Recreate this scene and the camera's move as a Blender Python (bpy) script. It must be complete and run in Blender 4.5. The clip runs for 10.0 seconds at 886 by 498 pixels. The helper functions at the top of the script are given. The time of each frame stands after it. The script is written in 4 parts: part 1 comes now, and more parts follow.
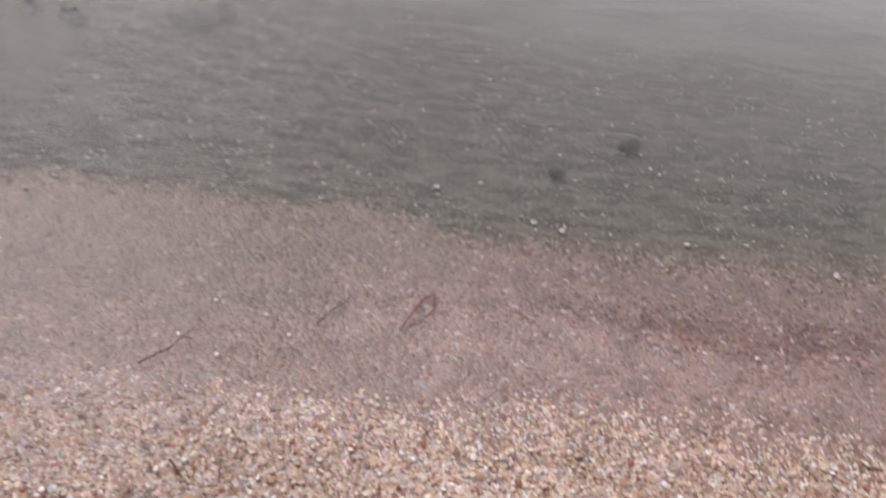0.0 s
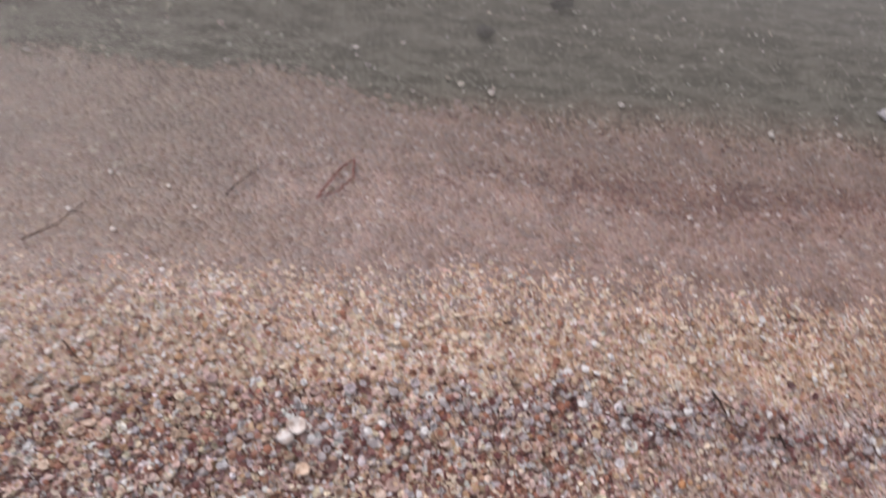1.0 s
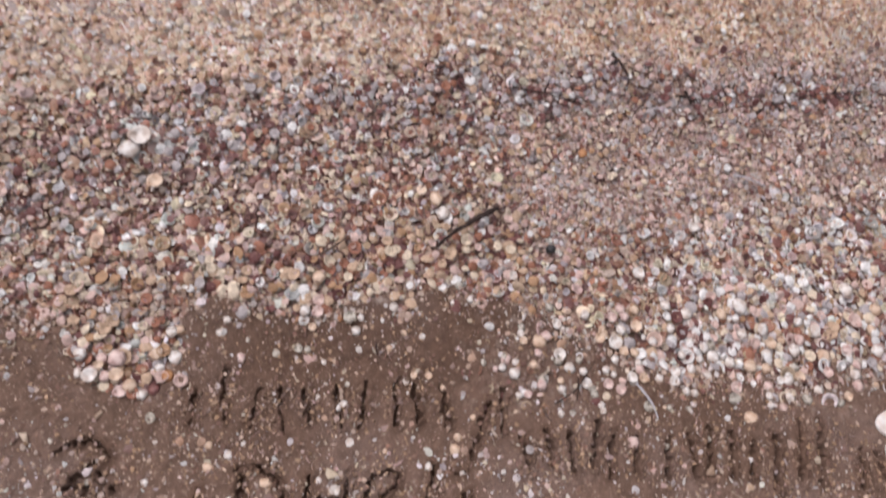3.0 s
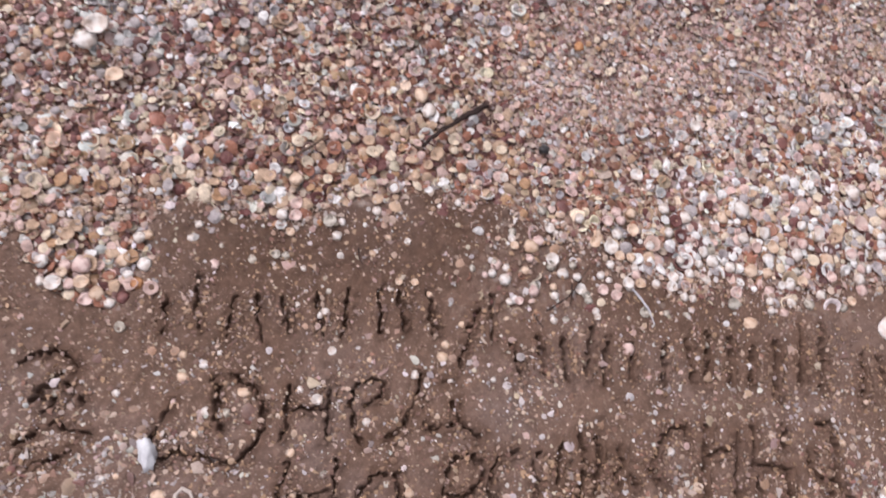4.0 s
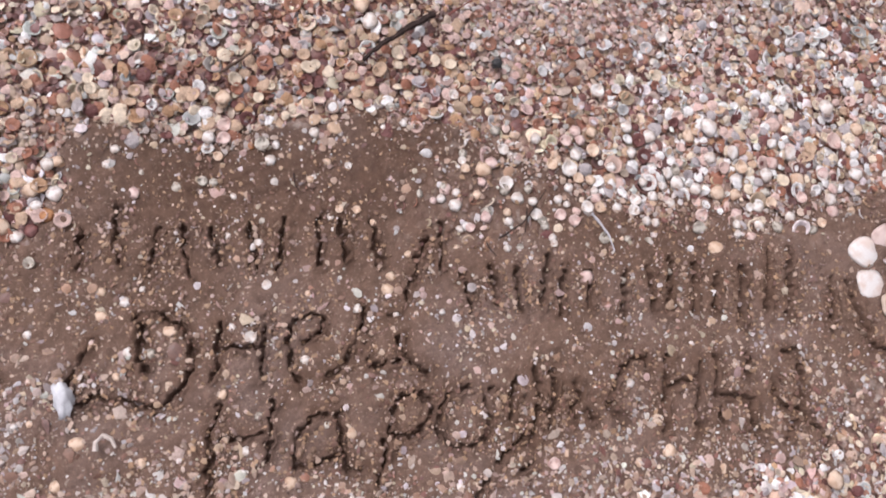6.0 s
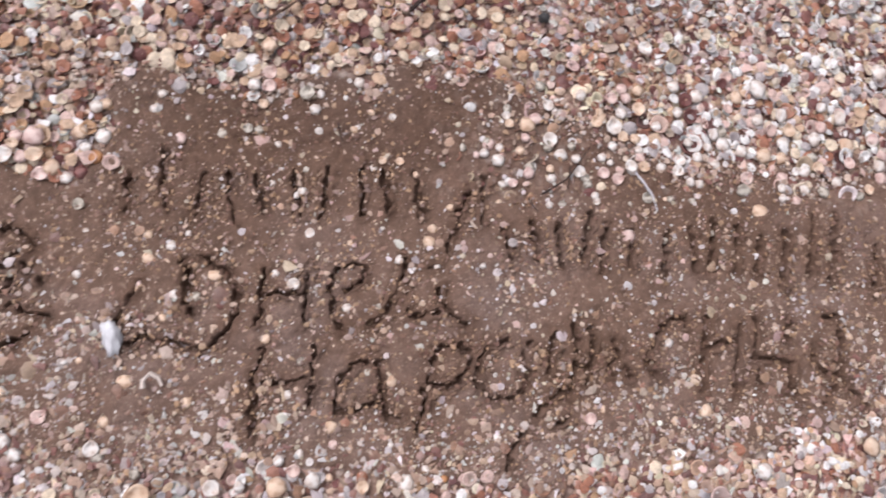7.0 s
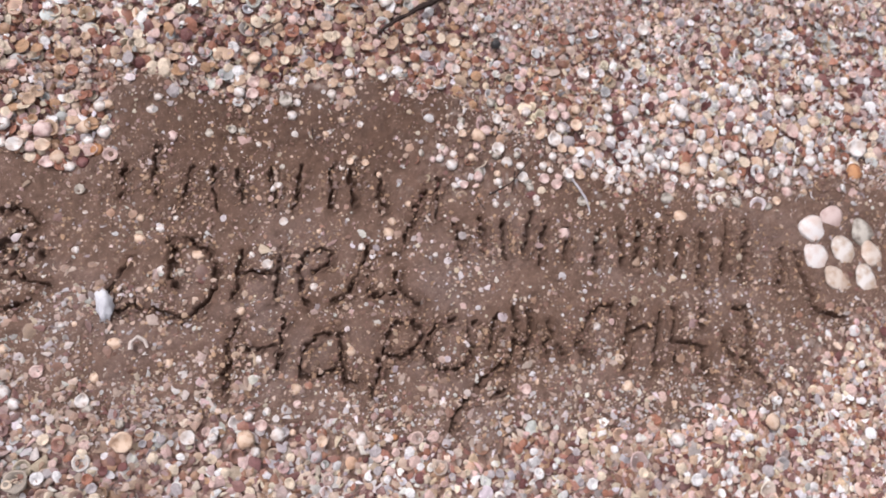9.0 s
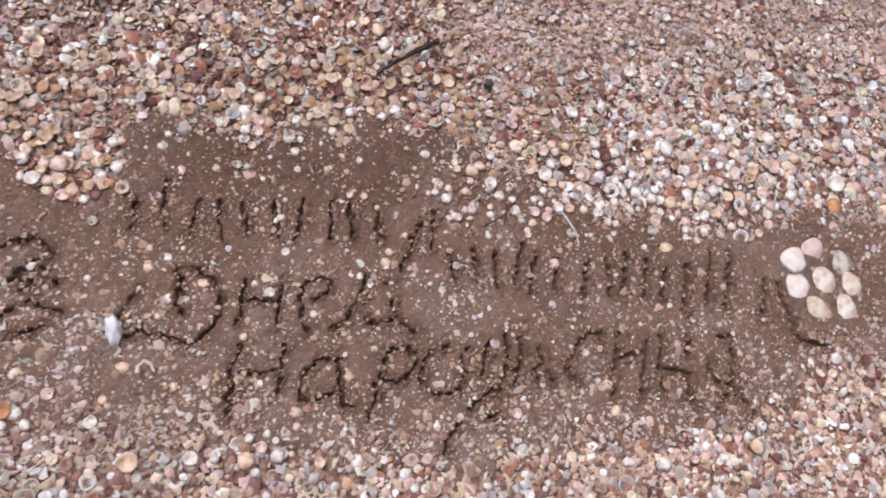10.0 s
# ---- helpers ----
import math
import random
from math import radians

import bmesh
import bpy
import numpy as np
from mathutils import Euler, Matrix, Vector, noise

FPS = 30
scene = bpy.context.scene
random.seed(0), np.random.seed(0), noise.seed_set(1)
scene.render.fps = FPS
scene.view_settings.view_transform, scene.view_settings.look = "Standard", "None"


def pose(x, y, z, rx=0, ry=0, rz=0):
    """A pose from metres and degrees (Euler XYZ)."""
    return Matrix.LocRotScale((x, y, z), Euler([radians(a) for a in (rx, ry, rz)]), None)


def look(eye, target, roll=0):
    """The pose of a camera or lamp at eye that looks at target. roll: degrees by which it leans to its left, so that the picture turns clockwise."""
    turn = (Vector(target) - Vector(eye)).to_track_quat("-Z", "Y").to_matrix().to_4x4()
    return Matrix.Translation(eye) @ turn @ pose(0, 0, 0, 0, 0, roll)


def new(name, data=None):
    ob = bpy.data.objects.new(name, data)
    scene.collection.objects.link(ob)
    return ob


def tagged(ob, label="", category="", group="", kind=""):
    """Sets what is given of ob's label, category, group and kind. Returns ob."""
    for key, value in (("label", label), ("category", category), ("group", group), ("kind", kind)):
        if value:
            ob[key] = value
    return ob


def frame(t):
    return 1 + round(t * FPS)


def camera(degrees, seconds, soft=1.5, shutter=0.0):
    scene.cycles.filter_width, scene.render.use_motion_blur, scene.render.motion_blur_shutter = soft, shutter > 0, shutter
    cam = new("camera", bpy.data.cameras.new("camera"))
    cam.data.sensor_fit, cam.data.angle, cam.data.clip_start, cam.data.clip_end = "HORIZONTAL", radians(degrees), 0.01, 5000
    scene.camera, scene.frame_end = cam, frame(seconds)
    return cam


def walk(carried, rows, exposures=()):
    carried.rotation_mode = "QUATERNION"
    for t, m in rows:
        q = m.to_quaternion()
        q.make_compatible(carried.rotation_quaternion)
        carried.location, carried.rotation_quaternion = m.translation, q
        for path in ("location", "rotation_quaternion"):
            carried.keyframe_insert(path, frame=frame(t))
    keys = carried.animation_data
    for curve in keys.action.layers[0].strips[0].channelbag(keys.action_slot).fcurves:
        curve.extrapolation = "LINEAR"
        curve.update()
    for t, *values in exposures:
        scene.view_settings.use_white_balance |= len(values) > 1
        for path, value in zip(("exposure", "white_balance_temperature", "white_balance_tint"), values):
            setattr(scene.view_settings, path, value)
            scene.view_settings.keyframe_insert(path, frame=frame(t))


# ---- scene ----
cam = camera(62.5, 10.0, soft=1.8, shutter=0.65)
METRES, EYE, TILT, LEAN, TURN = 0.86, 1.397, -45.65, -5.8, 0.0
ROWS = [
    (0.0, 0.0, 0.0, 0.0, 0.0, 0.0, -0.0),
    (0.5, 0.0262, 0.0692, -0.0365, -2.41, -4.04, 0.83),
    (1.0, 0.0546, 0.1296, -0.0884, -4.7, -8.43, 1.35),
    (1.5, 0.0904, 0.1705, -0.1637, -7.36, -13.5, 3.3),
    (2.0, 0.1395, 0.1989, -0.2269, -9.75, -17.52, 4.92),
    (2.5, 0.1803, 0.222, -0.2978, -11.38, -21.42, 5.94),
    (3.0, 0.1843, 0.2377, -0.3569, -11.09, -25.31, 6.65),
    (4.5, 0.2205, 0.3086, -0.455, -12.75, -32.94, 6.9),
    (5.0, 0.2515, 0.3242, -0.4703, -14.11, -34.09, 6.78),
    (6.5, 0.2396, 0.3402, -0.5144, -13.62, -37.45, 6.17),
    (7.0, 0.2078, 0.3331, -0.5183, -11.72, -38.29, 5.96),
    (7.5, 0.1951, 0.2796, -0.4958, -10.36, -37.04, 6.19),
    (8.0, 0.2028, 0.2351, -0.4926, -11.98, -36.89, 5.56),
    (8.5, 0.2116, 0.1989, -0.4863, -12.55, -36.63, 4.5),
    (9.0, 0.2128, 0.1584, -0.4955, -12.24, -35.15, 3.93),
    (9.5, 0.2206, 0.1224, -0.4811, -12.82, -32.71, 3.07),
    (10.0, 0.2168, 0.1012, -0.4773, -12.01, -32.13, 4.02),
]
EXPOSURES = [(0.0, 0.06, 6480, 21), (0.5, -0.05, 6530, 21), (1.0, -0.12, 6580, 21), (1.5, -0.18, 6620, 21), (2.0, -0.22, 6650, 21), (2.5, -0.22, 6660, 21), (3.0, -0.08, 6620, 20), (4.5, 0.11, 6510, 22), (7.5, 0.19, 6500, 19), (10.0, 0.15, 6500, 20)]
walk(cam, [(t, pose(0, 0, EYE, TILT, LEAN, TURN) @ pose(METRES * x, METRES * y, METRES * z, 90 + pitch, roll, yaw)) for t, x, y, z, yaw, pitch, roll in ROWS], EXPOSURES)

# ---- light: a bright overcast day by the sea ----
SUN_EL, SUN_AZ = radians(52), radians(-35)
world = bpy.data.worlds.new("overcast_sky")
world.use_nodes = True
scene.world = world
wn, wl = world.node_tree.nodes, world.node_tree.links
wn.clear()
sky = wn.new("ShaderNodeTexSky")
sky.sky_type, sky.sun_disc, sky.sun_elevation, sky.sun_rotation = "NISHITA", False, SUN_EL, SUN_AZ
sky.air_density, sky.dust_density, sky.ozone_density = 1.0, 4.0, 1.0
grey = wn.new("ShaderNodeHueSaturation")
grey.inputs["Saturation"].default_value = 0.12
back = wn.new("ShaderNodeBackground")
back.inputs["Strength"].default_value = 0.175
wl.new(sky.outputs[0], grey.inputs["Color"])
wl.new(grey.outputs[0], back.inputs["Color"])
wl.new(back.outputs[0], wn.new("ShaderNodeOutputWorld").inputs["Surface"])
sun = new("sun", bpy.data.lights.new("sun", "SUN"))
sun.data.energy, sun.data.angle, sun.data.color = 0.75, radians(30), (1.0, 0.96, 0.9)
sun.matrix_world = look((0, 0, 0), (-math.sin(SUN_AZ) * math.cos(SUN_EL), -math.cos(SUN_AZ) * math.cos(SUN_EL), -math.sin(SUN_EL)))


# ---- helpers of the place ----
rng = np.random.default_rng(7)
TABLE = rng.random((64, 64))


def vnoise(x, y, size, shift=0.0):
    """Smooth value noise, 0 to 1, with features of the given size in metres."""
    u, v = np.asarray(x) / size + 13.7 * shift, np.asarray(y) / size + 7.3 * shift
    i, j = np.floor(u).astype(int), np.floor(v).astype(int)
    f, g = u - i, v - j
    f, g = f * f * (3 - 2 * f), g * g * (3 - 2 * g)
    i0, i1, j0, j1 = i % 64, (i + 1) % 64, j % 64, (j + 1) % 64
    return (TABLE[i0, j0] * (1 - f) + TABLE[i1, j0] * f) * (1 - g) + (TABLE[i0, j1] * (1 - f) + TABLE[i1, j1] * f) * g


def step(a, b, v):
    w = np.clip((np.asarray(v) - a) / (b - a), 0, 1)
    return w * w * (3 - 2 * w)


PROFILE_Y = [-60, -3, -1.2, -0.6, -0.33, -0.2, -0.05, 0.05, 0.2, 0.4, 0.55, 0.7, 0.82, 0.92, 1.02, 1.1, 1.3, 1.85, 3, 8, 50, 400]
PROFILE_Z = [0.6, 0.09, 0.07, 0.05, 0.035, 0.016, -0.004, -0.024, -0.034, -0.02, 0.0, 0.018, 0.027, 0.014, -0.015, -0.035, -0.062, -0.085, -0.13, -0.5, -3, -4]
SEA_LEVEL = -0.047


def beach_z(x, y):
    """Height of the beach: the hollow with the writing, the berm of shells, the slope into the sea."""
    x, y = np.asarray(x, float), np.asarray(y, float)
    z = sum(np.interp(y + d, PROFILE_Y, PROFILE_Z) for d in (-0.05, -0.025, 0.0, 0.025, 0.05)) / 5
    return z + 0.006 * (vnoise(x, y, 0.3, 1) - 0.5)


def bank_edge(x):
    """Where the upper bank of shells ends towards the writing."""
    return np.interp(x, [-3, -0.5, -0.12, 0.05, 0.15, 0.26, 0.46, 0.52, 0.58, 0.64, 0.7, 0.76, 0.85, 0.92, 1.1, 1.29, 3],
                     [0.5, 0.36, 0.305, 0.29, 0.268, 0.238, 0.235, 0.222, 0.18, 0.12, 0.07, 0.04, 0.015, -0.01, -0.035, -0.06, -0.2])


def low_edge(x):
    """Where the lower bank of shells begins."""
    return np.interp(x, [-3, -0.3, -0.139, -0.083, 0.01, 0.105, 0.2, 0.306, 0.451, 0.529, 0.646, 0.771, 0.91, 1.008, 1.08, 1.2, 3],
                     [-0.08, -0.08, -0.105, -0.165, -0.195, -0.225, -0.25, -0.278, -0.303, -0.306, -0.326, -0.342, -0.336, -0.305, -0.28, -0.3, -0.3])


def bank(x, y):
    """Cover of shells, 0 (bare sand) to 1 (heaped)."""
    wob = 0.035 * (vnoise(x, y, 0.05, 2) - 0.5) + 0.03 * (vnoise(x, y, 0.018, 3) - 0.5)
    upper = np.maximum(step(-0.028, 0.026, y - bank_edge(x) + wob) * (1 - step(0.5, 0.62, x) * (0.55 - 0.55 * step(-0.02, 0.09, y - bank_edge(x) + 2 * wob))), (0.1 + 0.13 * step(0.45, 0.75, x)) * step(-0.06, 0.0, y - bank_edge(x) + 2 * wob))
    lower = step(-0.035, 0.05, low_edge(x) - y + 1.5 * wob)
    lower = lower * (1 - 0.95 * np.exp(-((x - 0.475) / 0.06) ** 2 - ((y + 0.265) / 0.035) ** 2)) * (1 - 0.9 * np.exp(-((x - 0.9) / 0.03) ** 2 - ((y + 0.31) / 0.04) ** 2))
    tongue = step(1.1, 0.85, np.hypot((x + 0.035 + 0.25 * (y - 0.23)) / 0.088, (y - 0.25) / 0.08) + 9 * wob)
    spill = 0.22 * step(1.1, 0.6, np.hypot((x - 0.58) / 0.15, (y - 0.09) / 0.1) + 6 * wob)
    return np.maximum.reduce([upper, lower, tongue, spill])


def bed_edge(x):
    """Where shells give way to the grey sand of the sea bed."""
    return np.interp(x, [-4, -1.1, -0.8, -0.48, 0.0, 0.25, 0.5, 1.0, 1.5, 4], [1.5, 1.6, 1.607, 1.583, 1.52, 1.45, 1.41, 1.37, 1.34, 1.3])


def pale_zone(x, y):
    """1 in the pale bank beside the writing, 0 in the warm one."""
    return step(-0.12, 0.12, (x - 0.7) - 0.9 * (y - 0.1) + 0.16 * (vnoise(x, y, 0.1, 15) - 0.5)) * step(0.45, 0.25, y)


def slate_zone(x, y):
    mid = np.interp(x, [-1, -0.2, 0.05, 0.3, 0.6, 0.85, 1.2, 1.6], [0.46, 0.47, 0.53, 0.585, 0.575, 0.54, 0.49, 0.46])
    wide = np.interp(x, [0.0, 0.4], [0.05, 0.03])
    return (0.4 + 0.45 * step(0.0, 0.35, x)) * np.exp(-((y - mid + 0.05 * (vnoise(x, y, 0.08, 16) - 0.5)) / wide) ** 2)


def amber_zone(x, y):
    low = np.interp(x, [-1, 0.3, 1.6], [0.62, 0.65, 0.56])
    return step(-0.06, 0.04, y - low + 0.05 * (vnoise(x, y, 0.07, 17) - 0.5))


def wet_zone(x, y):
    low = np.interp(x, [-1, 0.6, 1.6], [0.84, 0.85, 0.77])
    return step(-0.15, 0.12, y - low + 0.08 * (vnoise(x, y, 0.08, 18) - 0.5))


def fine_zone(x, y):
    """1 where the shells are small and worn, behind the pale bank."""
    return step(-0.1, 0.1, (x - 0.62) + 0.2 * (vnoise(x, y, 0.12, 23) - 0.5)) * step(0.2, 0.34, y + 0.06 * (vnoise(x, y, 0.07, 24) - 0.5))


def mesh_of(name, verts, tris, smooth=True, colours=None):
    me = bpy.data.meshes.new(name)
    verts, tris = np.asarray(verts, np.float32), np.asarray(tris, np.int32)
    k = tris.shape[1]
    me.vertices.add(len(verts))
    me.vertices.foreach_set("co", verts.ravel())
    me.loops.add(tris.size)
    me.loops.foreach_set("vertex_index", tris.ravel())
    me.polygons.add(len(tris))
    me.polygons.foreach_set("loop_start", np.arange(0, tris.size, k, dtype=np.int32))
    me.polygons.foreach_set("use_smooth", np.broadcast_to(np.asarray(smooth, bool), len(tris)).copy())
    if colours is not None:
        attr = me.attributes.new("tone", "FLOAT_COLOR", "POINT")
        attr.data.foreach_set("color", np.c_[colours, np.ones(len(colours))].astype(np.float32).ravel())
    me.update(calc_edges=True)
    me.validate()
    return me


def thing(name, me, material, label="", category="", group="", kind=""):
    ob = new(name, me)
    me.materials.append(material)
    return tagged(ob, label, category, group, kind)


# ---- materials ----
def material(name):
    m = bpy.data.materials.new(name)
    m.use_nodes = True
    return m, m.node_tree.nodes, m.node_tree.links, m.node_tree.nodes["Principled BSDF"]


def noise_node(n, l, scale, detail=3.0, rough=0.6):
    c = n.new("ShaderNodeTexCoord")
    t = n.new("ShaderNodeTexNoise")
    t.inputs["Scale"].default_value, t.inputs["Detail"].default_value, t.inputs["Roughness"].default_value = scale, detail, rough
    l.new(c.outputs["Object"], t.inputs["Vector"])
    return t


def mix(n, l, kind, a, b, fac):
    m = n.new("ShaderNodeMix")
    m.data_type, m.blend_type = "RGBA", kind
    for socket, v in ((m.inputs[0], fac), (m.inputs[6], a), (m.inputs[7], b)):
        if isinstance(v, (int, float)):
            socket.default_value = v
        elif isinstance(v, tuple):
            socket.default_value = (*v, 1)
        else:
            l.new(v, socket)
    return m.outputs[2]


def ramp(n, l, src, *stops):
    r = n.new("ShaderNodeValToRGB")
    while len(r.color_ramp.elements) < len(stops):
        r.color_ramp.elements.new(0.5)
    for e, (p, c) in zip(r.color_ramp.elements, stops):
        e.position, e.color = p, (*c, 1) if isinstance(c, tuple) else (c, c, c, 1)
    l.new(src, r.inputs[0])
    return r.outputs[0]


def bump(n, l, bsdf, height, strength, distance):
    b = n.new("ShaderNodeBump")
    b.inputs["Strength"].default_value, b.inputs["Distance"].default_value = strength, distance
    l.new(height, b.inputs["Height"])
    l.new(b.outputs[0], bsdf.inputs["Normal"])


def sand_material():
    m, n, l, p = material("damp_sand")
    big, mid = noise_node(n, l, 6, 4), noise_node(n, l, 60, 4)
    fine, grain = noise_node(n, l, 900, 2, 0.7), noise_node(n, l, 260, 3, 0.7)
    base = ramp(n, l, big.outputs[0], (0.3, (0.136, 0.088, 0.066)), (0.5, (0.158, 0.103, 0.08)), (0.7, (0.182, 0.13, 0.112)))
    base = mix(n, l, "MULTIPLY", base, ramp(n, l, mid.outputs[0], (0.3, 0.78), (0.7, 1.12)), 1.0)
    base = mix(n, l, "MULTIPLY", base, ramp(n, l, fine.outputs[0], (0.25, 0.75), (0.75, 1.25)), 0.9)
    crumb = noise_node(n, l, 170, 4, 0.75)
    base = mix(n, l, "MULTIPLY", base, ramp(n, l, crumb.outputs[0], (0.32, (0.8, 0.76, 0.74)), (0.5, (1.0, 1.0, 1.0)), (0.68, (1.18, 1.15, 1.12))), 0.9)
    base = mix(n, l, "MIX", base, (0.45, 0.36, 0.3), ramp(n, l, grain.outputs[0], (0.6, 0.0), (0.72, 0.8)))
    tone = n.new("ShaderNodeAttribute")
    tone.attribute_name = "tone"
    sep = n.new("ShaderNodeSeparateColor")
    l.new(tone.outputs["Color"], sep.inputs[0])
    base = mix(n, l, "MULTIPLY", base, (0.74, 0.7, 0.665), sep.outputs[1])
    cell = n.new("ShaderNodeTexVoronoi")
    cell.inputs["Scale"].default_value = 95.0
    where = n.new("ShaderNodeTexCoord")
    l.new(where.outputs["Object"], cell.inputs["Vector"])
    pick = n.new("ShaderNodeSeparateColor")
    l.new(cell.outputs["Color"], pick.inputs[0])
    hash_tone = ramp(n, l, pick.outputs[0], (0.0, (0.17, 0.1, 0.088)), (0.3, (0.27, 0.17, 0.135)), (0.6, (0.4, 0.28, 0.225)), (0.85, (0.46, 0.34, 0.29)), (1.0, (0.62, 0.55, 0.5)))
    hash_tone = mix(n, l, "MULTIPLY", hash_tone, ramp(n, l, cell.outputs["Distance"], (0.35, 1.0), (0.75, 0.5)), 1.0)
    hash_tone = mix(n, l, "MULTIPLY", hash_tone, ramp(n, l, grain.outputs[0], (0.3, 0.7), (0.7, 1.25)), 1.0)
    drift = n.new("ShaderNodeAttribute")
    drift.attribute_name = "drift"
    hash_tone = mix(n, l, "MULTIPLY", hash_tone, drift.outputs["Color"], 1.0)
    base = mix(n, l, "MIX", base, hash_tone, sep.outputs[2])
    bed = mix(n, l, "MULTIPLY", (0.104, 0.101, 0.086), ramp(n, l, grain.outputs[0], (0.3, 0.6), (0.7, 1.7)), 1.0)
    # Stretched noise paints the ripples' light and dark streaks into the bed's colour.
    c = n.new("ShaderNodeTexCoord")
    flat = n.new("ShaderNodeMapping")
    flat.inputs["Scale"].default_value = (0.35, 1.0, 1.0)
    ripple_light = n.new("ShaderNodeTexNoise")
    ripple_light.inputs["Scale"].default_value, ripple_light.inputs["Detail"].default_value = 26.0, 4.0
    l.new(c.outputs["Object"], flat.inputs["Vector"])
    l.new(flat.outputs[0], ripple_light.inputs["Vector"])
    bed = mix(n, l, "MULTIPLY", bed, ramp(n, l, ripple_light.outputs[0], (0.38, 0.72), (0.62, 1.32)), 1.0)
    mott = noise_node(n, l, 75, 3, 0.65)
    bed = mix(n, l, "MIX", bed, (0.275, 0.276, 0.236), ramp(n, l, mott.outputs[0], (0.53, 0.0), (0.68, 0.85)))
    base = mix(n, l, "MIX", base, bed, sep.outputs[0])
    l.new(base, p.inputs["Base Color"])
    l.new(ramp(n, l, mid.outputs[0], (0.3, 0.62), (0.7, 0.9)), p.inputs["Roughness"])
    p.inputs["Specular IOR Level"].default_value = 0.05
    bump(n, l, p, crumb.outputs[0], 0.4, 0.004)
    return m


def shell_material(name, rough, spec):
    m, n, l, p = material(name)
    tone = n.new("ShaderNodeAttribute")
    tone.attribute_name = "tone"
    a, b = noise_node(n, l, 160, 4), noise_node(n, l, 900, 2)
    base = mix(n, l, "MULTIPLY", tone.outputs["Color"], ramp(n, l, a.outputs[0], (0.3, 0.72), (0.7, 1.12)), 1.0)
    base = mix(n, l, "MULTIPLY", base, ramp(n, l, b.outputs[0], (0.3, 0.85), (0.7, 1.08)), 1.0)
    l.new(base, p.inputs["Base Color"])
    l.new(ramp(n, l, a.outputs[0], (0.3, rough - 0.1), (0.7, rough + 0.15)), p.inputs["Roughness"])
    p.inputs["Specular IOR Level"].default_value = spec
    bump(n, l, p, b.outputs[0], 0.3, 0.001)
    return m


def ribbed_material(name, light, dark, rib=True):
    """A large cockle valve: growth bands round the beak, and a tone of its own from valve to valve."""
    m, n, l, p = material(name)
    c = n.new("ShaderNodeTexCoord")
    info = n.new("ShaderNodeObjectInfo")
    w = n.new("ShaderNodeTexWave")
    w.wave_type, w.rings_direction = "RINGS", "Z"
    w.inputs["Scale"].default_value, w.inputs["Distortion"].default_value, w.inputs["Detail"].default_value = 3.0, 3.0, 2.0
    shift = n.new("ShaderNodeMapping")
    shift.inputs["Location"].default_value = (0, 0.42, 0)
    l.new(c.outputs["Object"], shift.inputs["Vector"])
    l.new(shift.outputs[0], w.inputs["Vector"])
    blot = n.new("ShaderNodeTexNoise")
    blot.inputs["Scale"].default_value, blot.inputs["Detail"].default_value = 3.0, 4.0
    l.new(c.outputs["Object"], blot.inputs["Vector"])
    base = mix(n, l, "MIX", light, dark, ramp(n, l, blot.outputs[0], (0.47, 0.0), (0.66, 0.9)))
    far = n.new("ShaderNodeVectorMath")
    far.operation = "LENGTH"
    l.new(shift.outputs[0], far.inputs[0])
    base = mix(n, l, "MIX", base, dark, ramp(n, l, far.outputs["Value"], (0.1, 0.75), (0.4, 0.0), (0.85, 0.0), (0.95, 0.5)))
    base = mix(n, l, "MULTIPLY", base, ramp(n, l, w.outputs[0], (0.0, 0.98), (1.0, 1.005)), 1.0)
    base = mix(n, l, "MULTIPLY", base, ramp(n, l, info.outputs["Random"], (0.0, (0.9, 0.86, 0.82)), (0.5, (1.0, 0.99, 0.98)), (1.0, (0.97, 0.92, 0.88))), 1.0)
    l.new(base, p.inputs["Base Color"])
    p.inputs["Roughness"].default_value = 0.5
    p.inputs["Specular IOR Level"].default_value = 0.35
    bump(n, l, p, w.outputs[0], 0.07, 0.02)
    return m


def plain_material(name, light, dark, scale, rough):
    m, n, l, p = material(name)
    t = noise_node(n, l, scale, 5)
    l.new(ramp(n, l, t.outputs[0], (0.3, dark), (0.7, light)), p.inputs["Base Color"])
    p.inputs["Roughness"].default_value = rough
    bump(n, l, p, t.outputs[0], 0.5, 0.004)
    return m


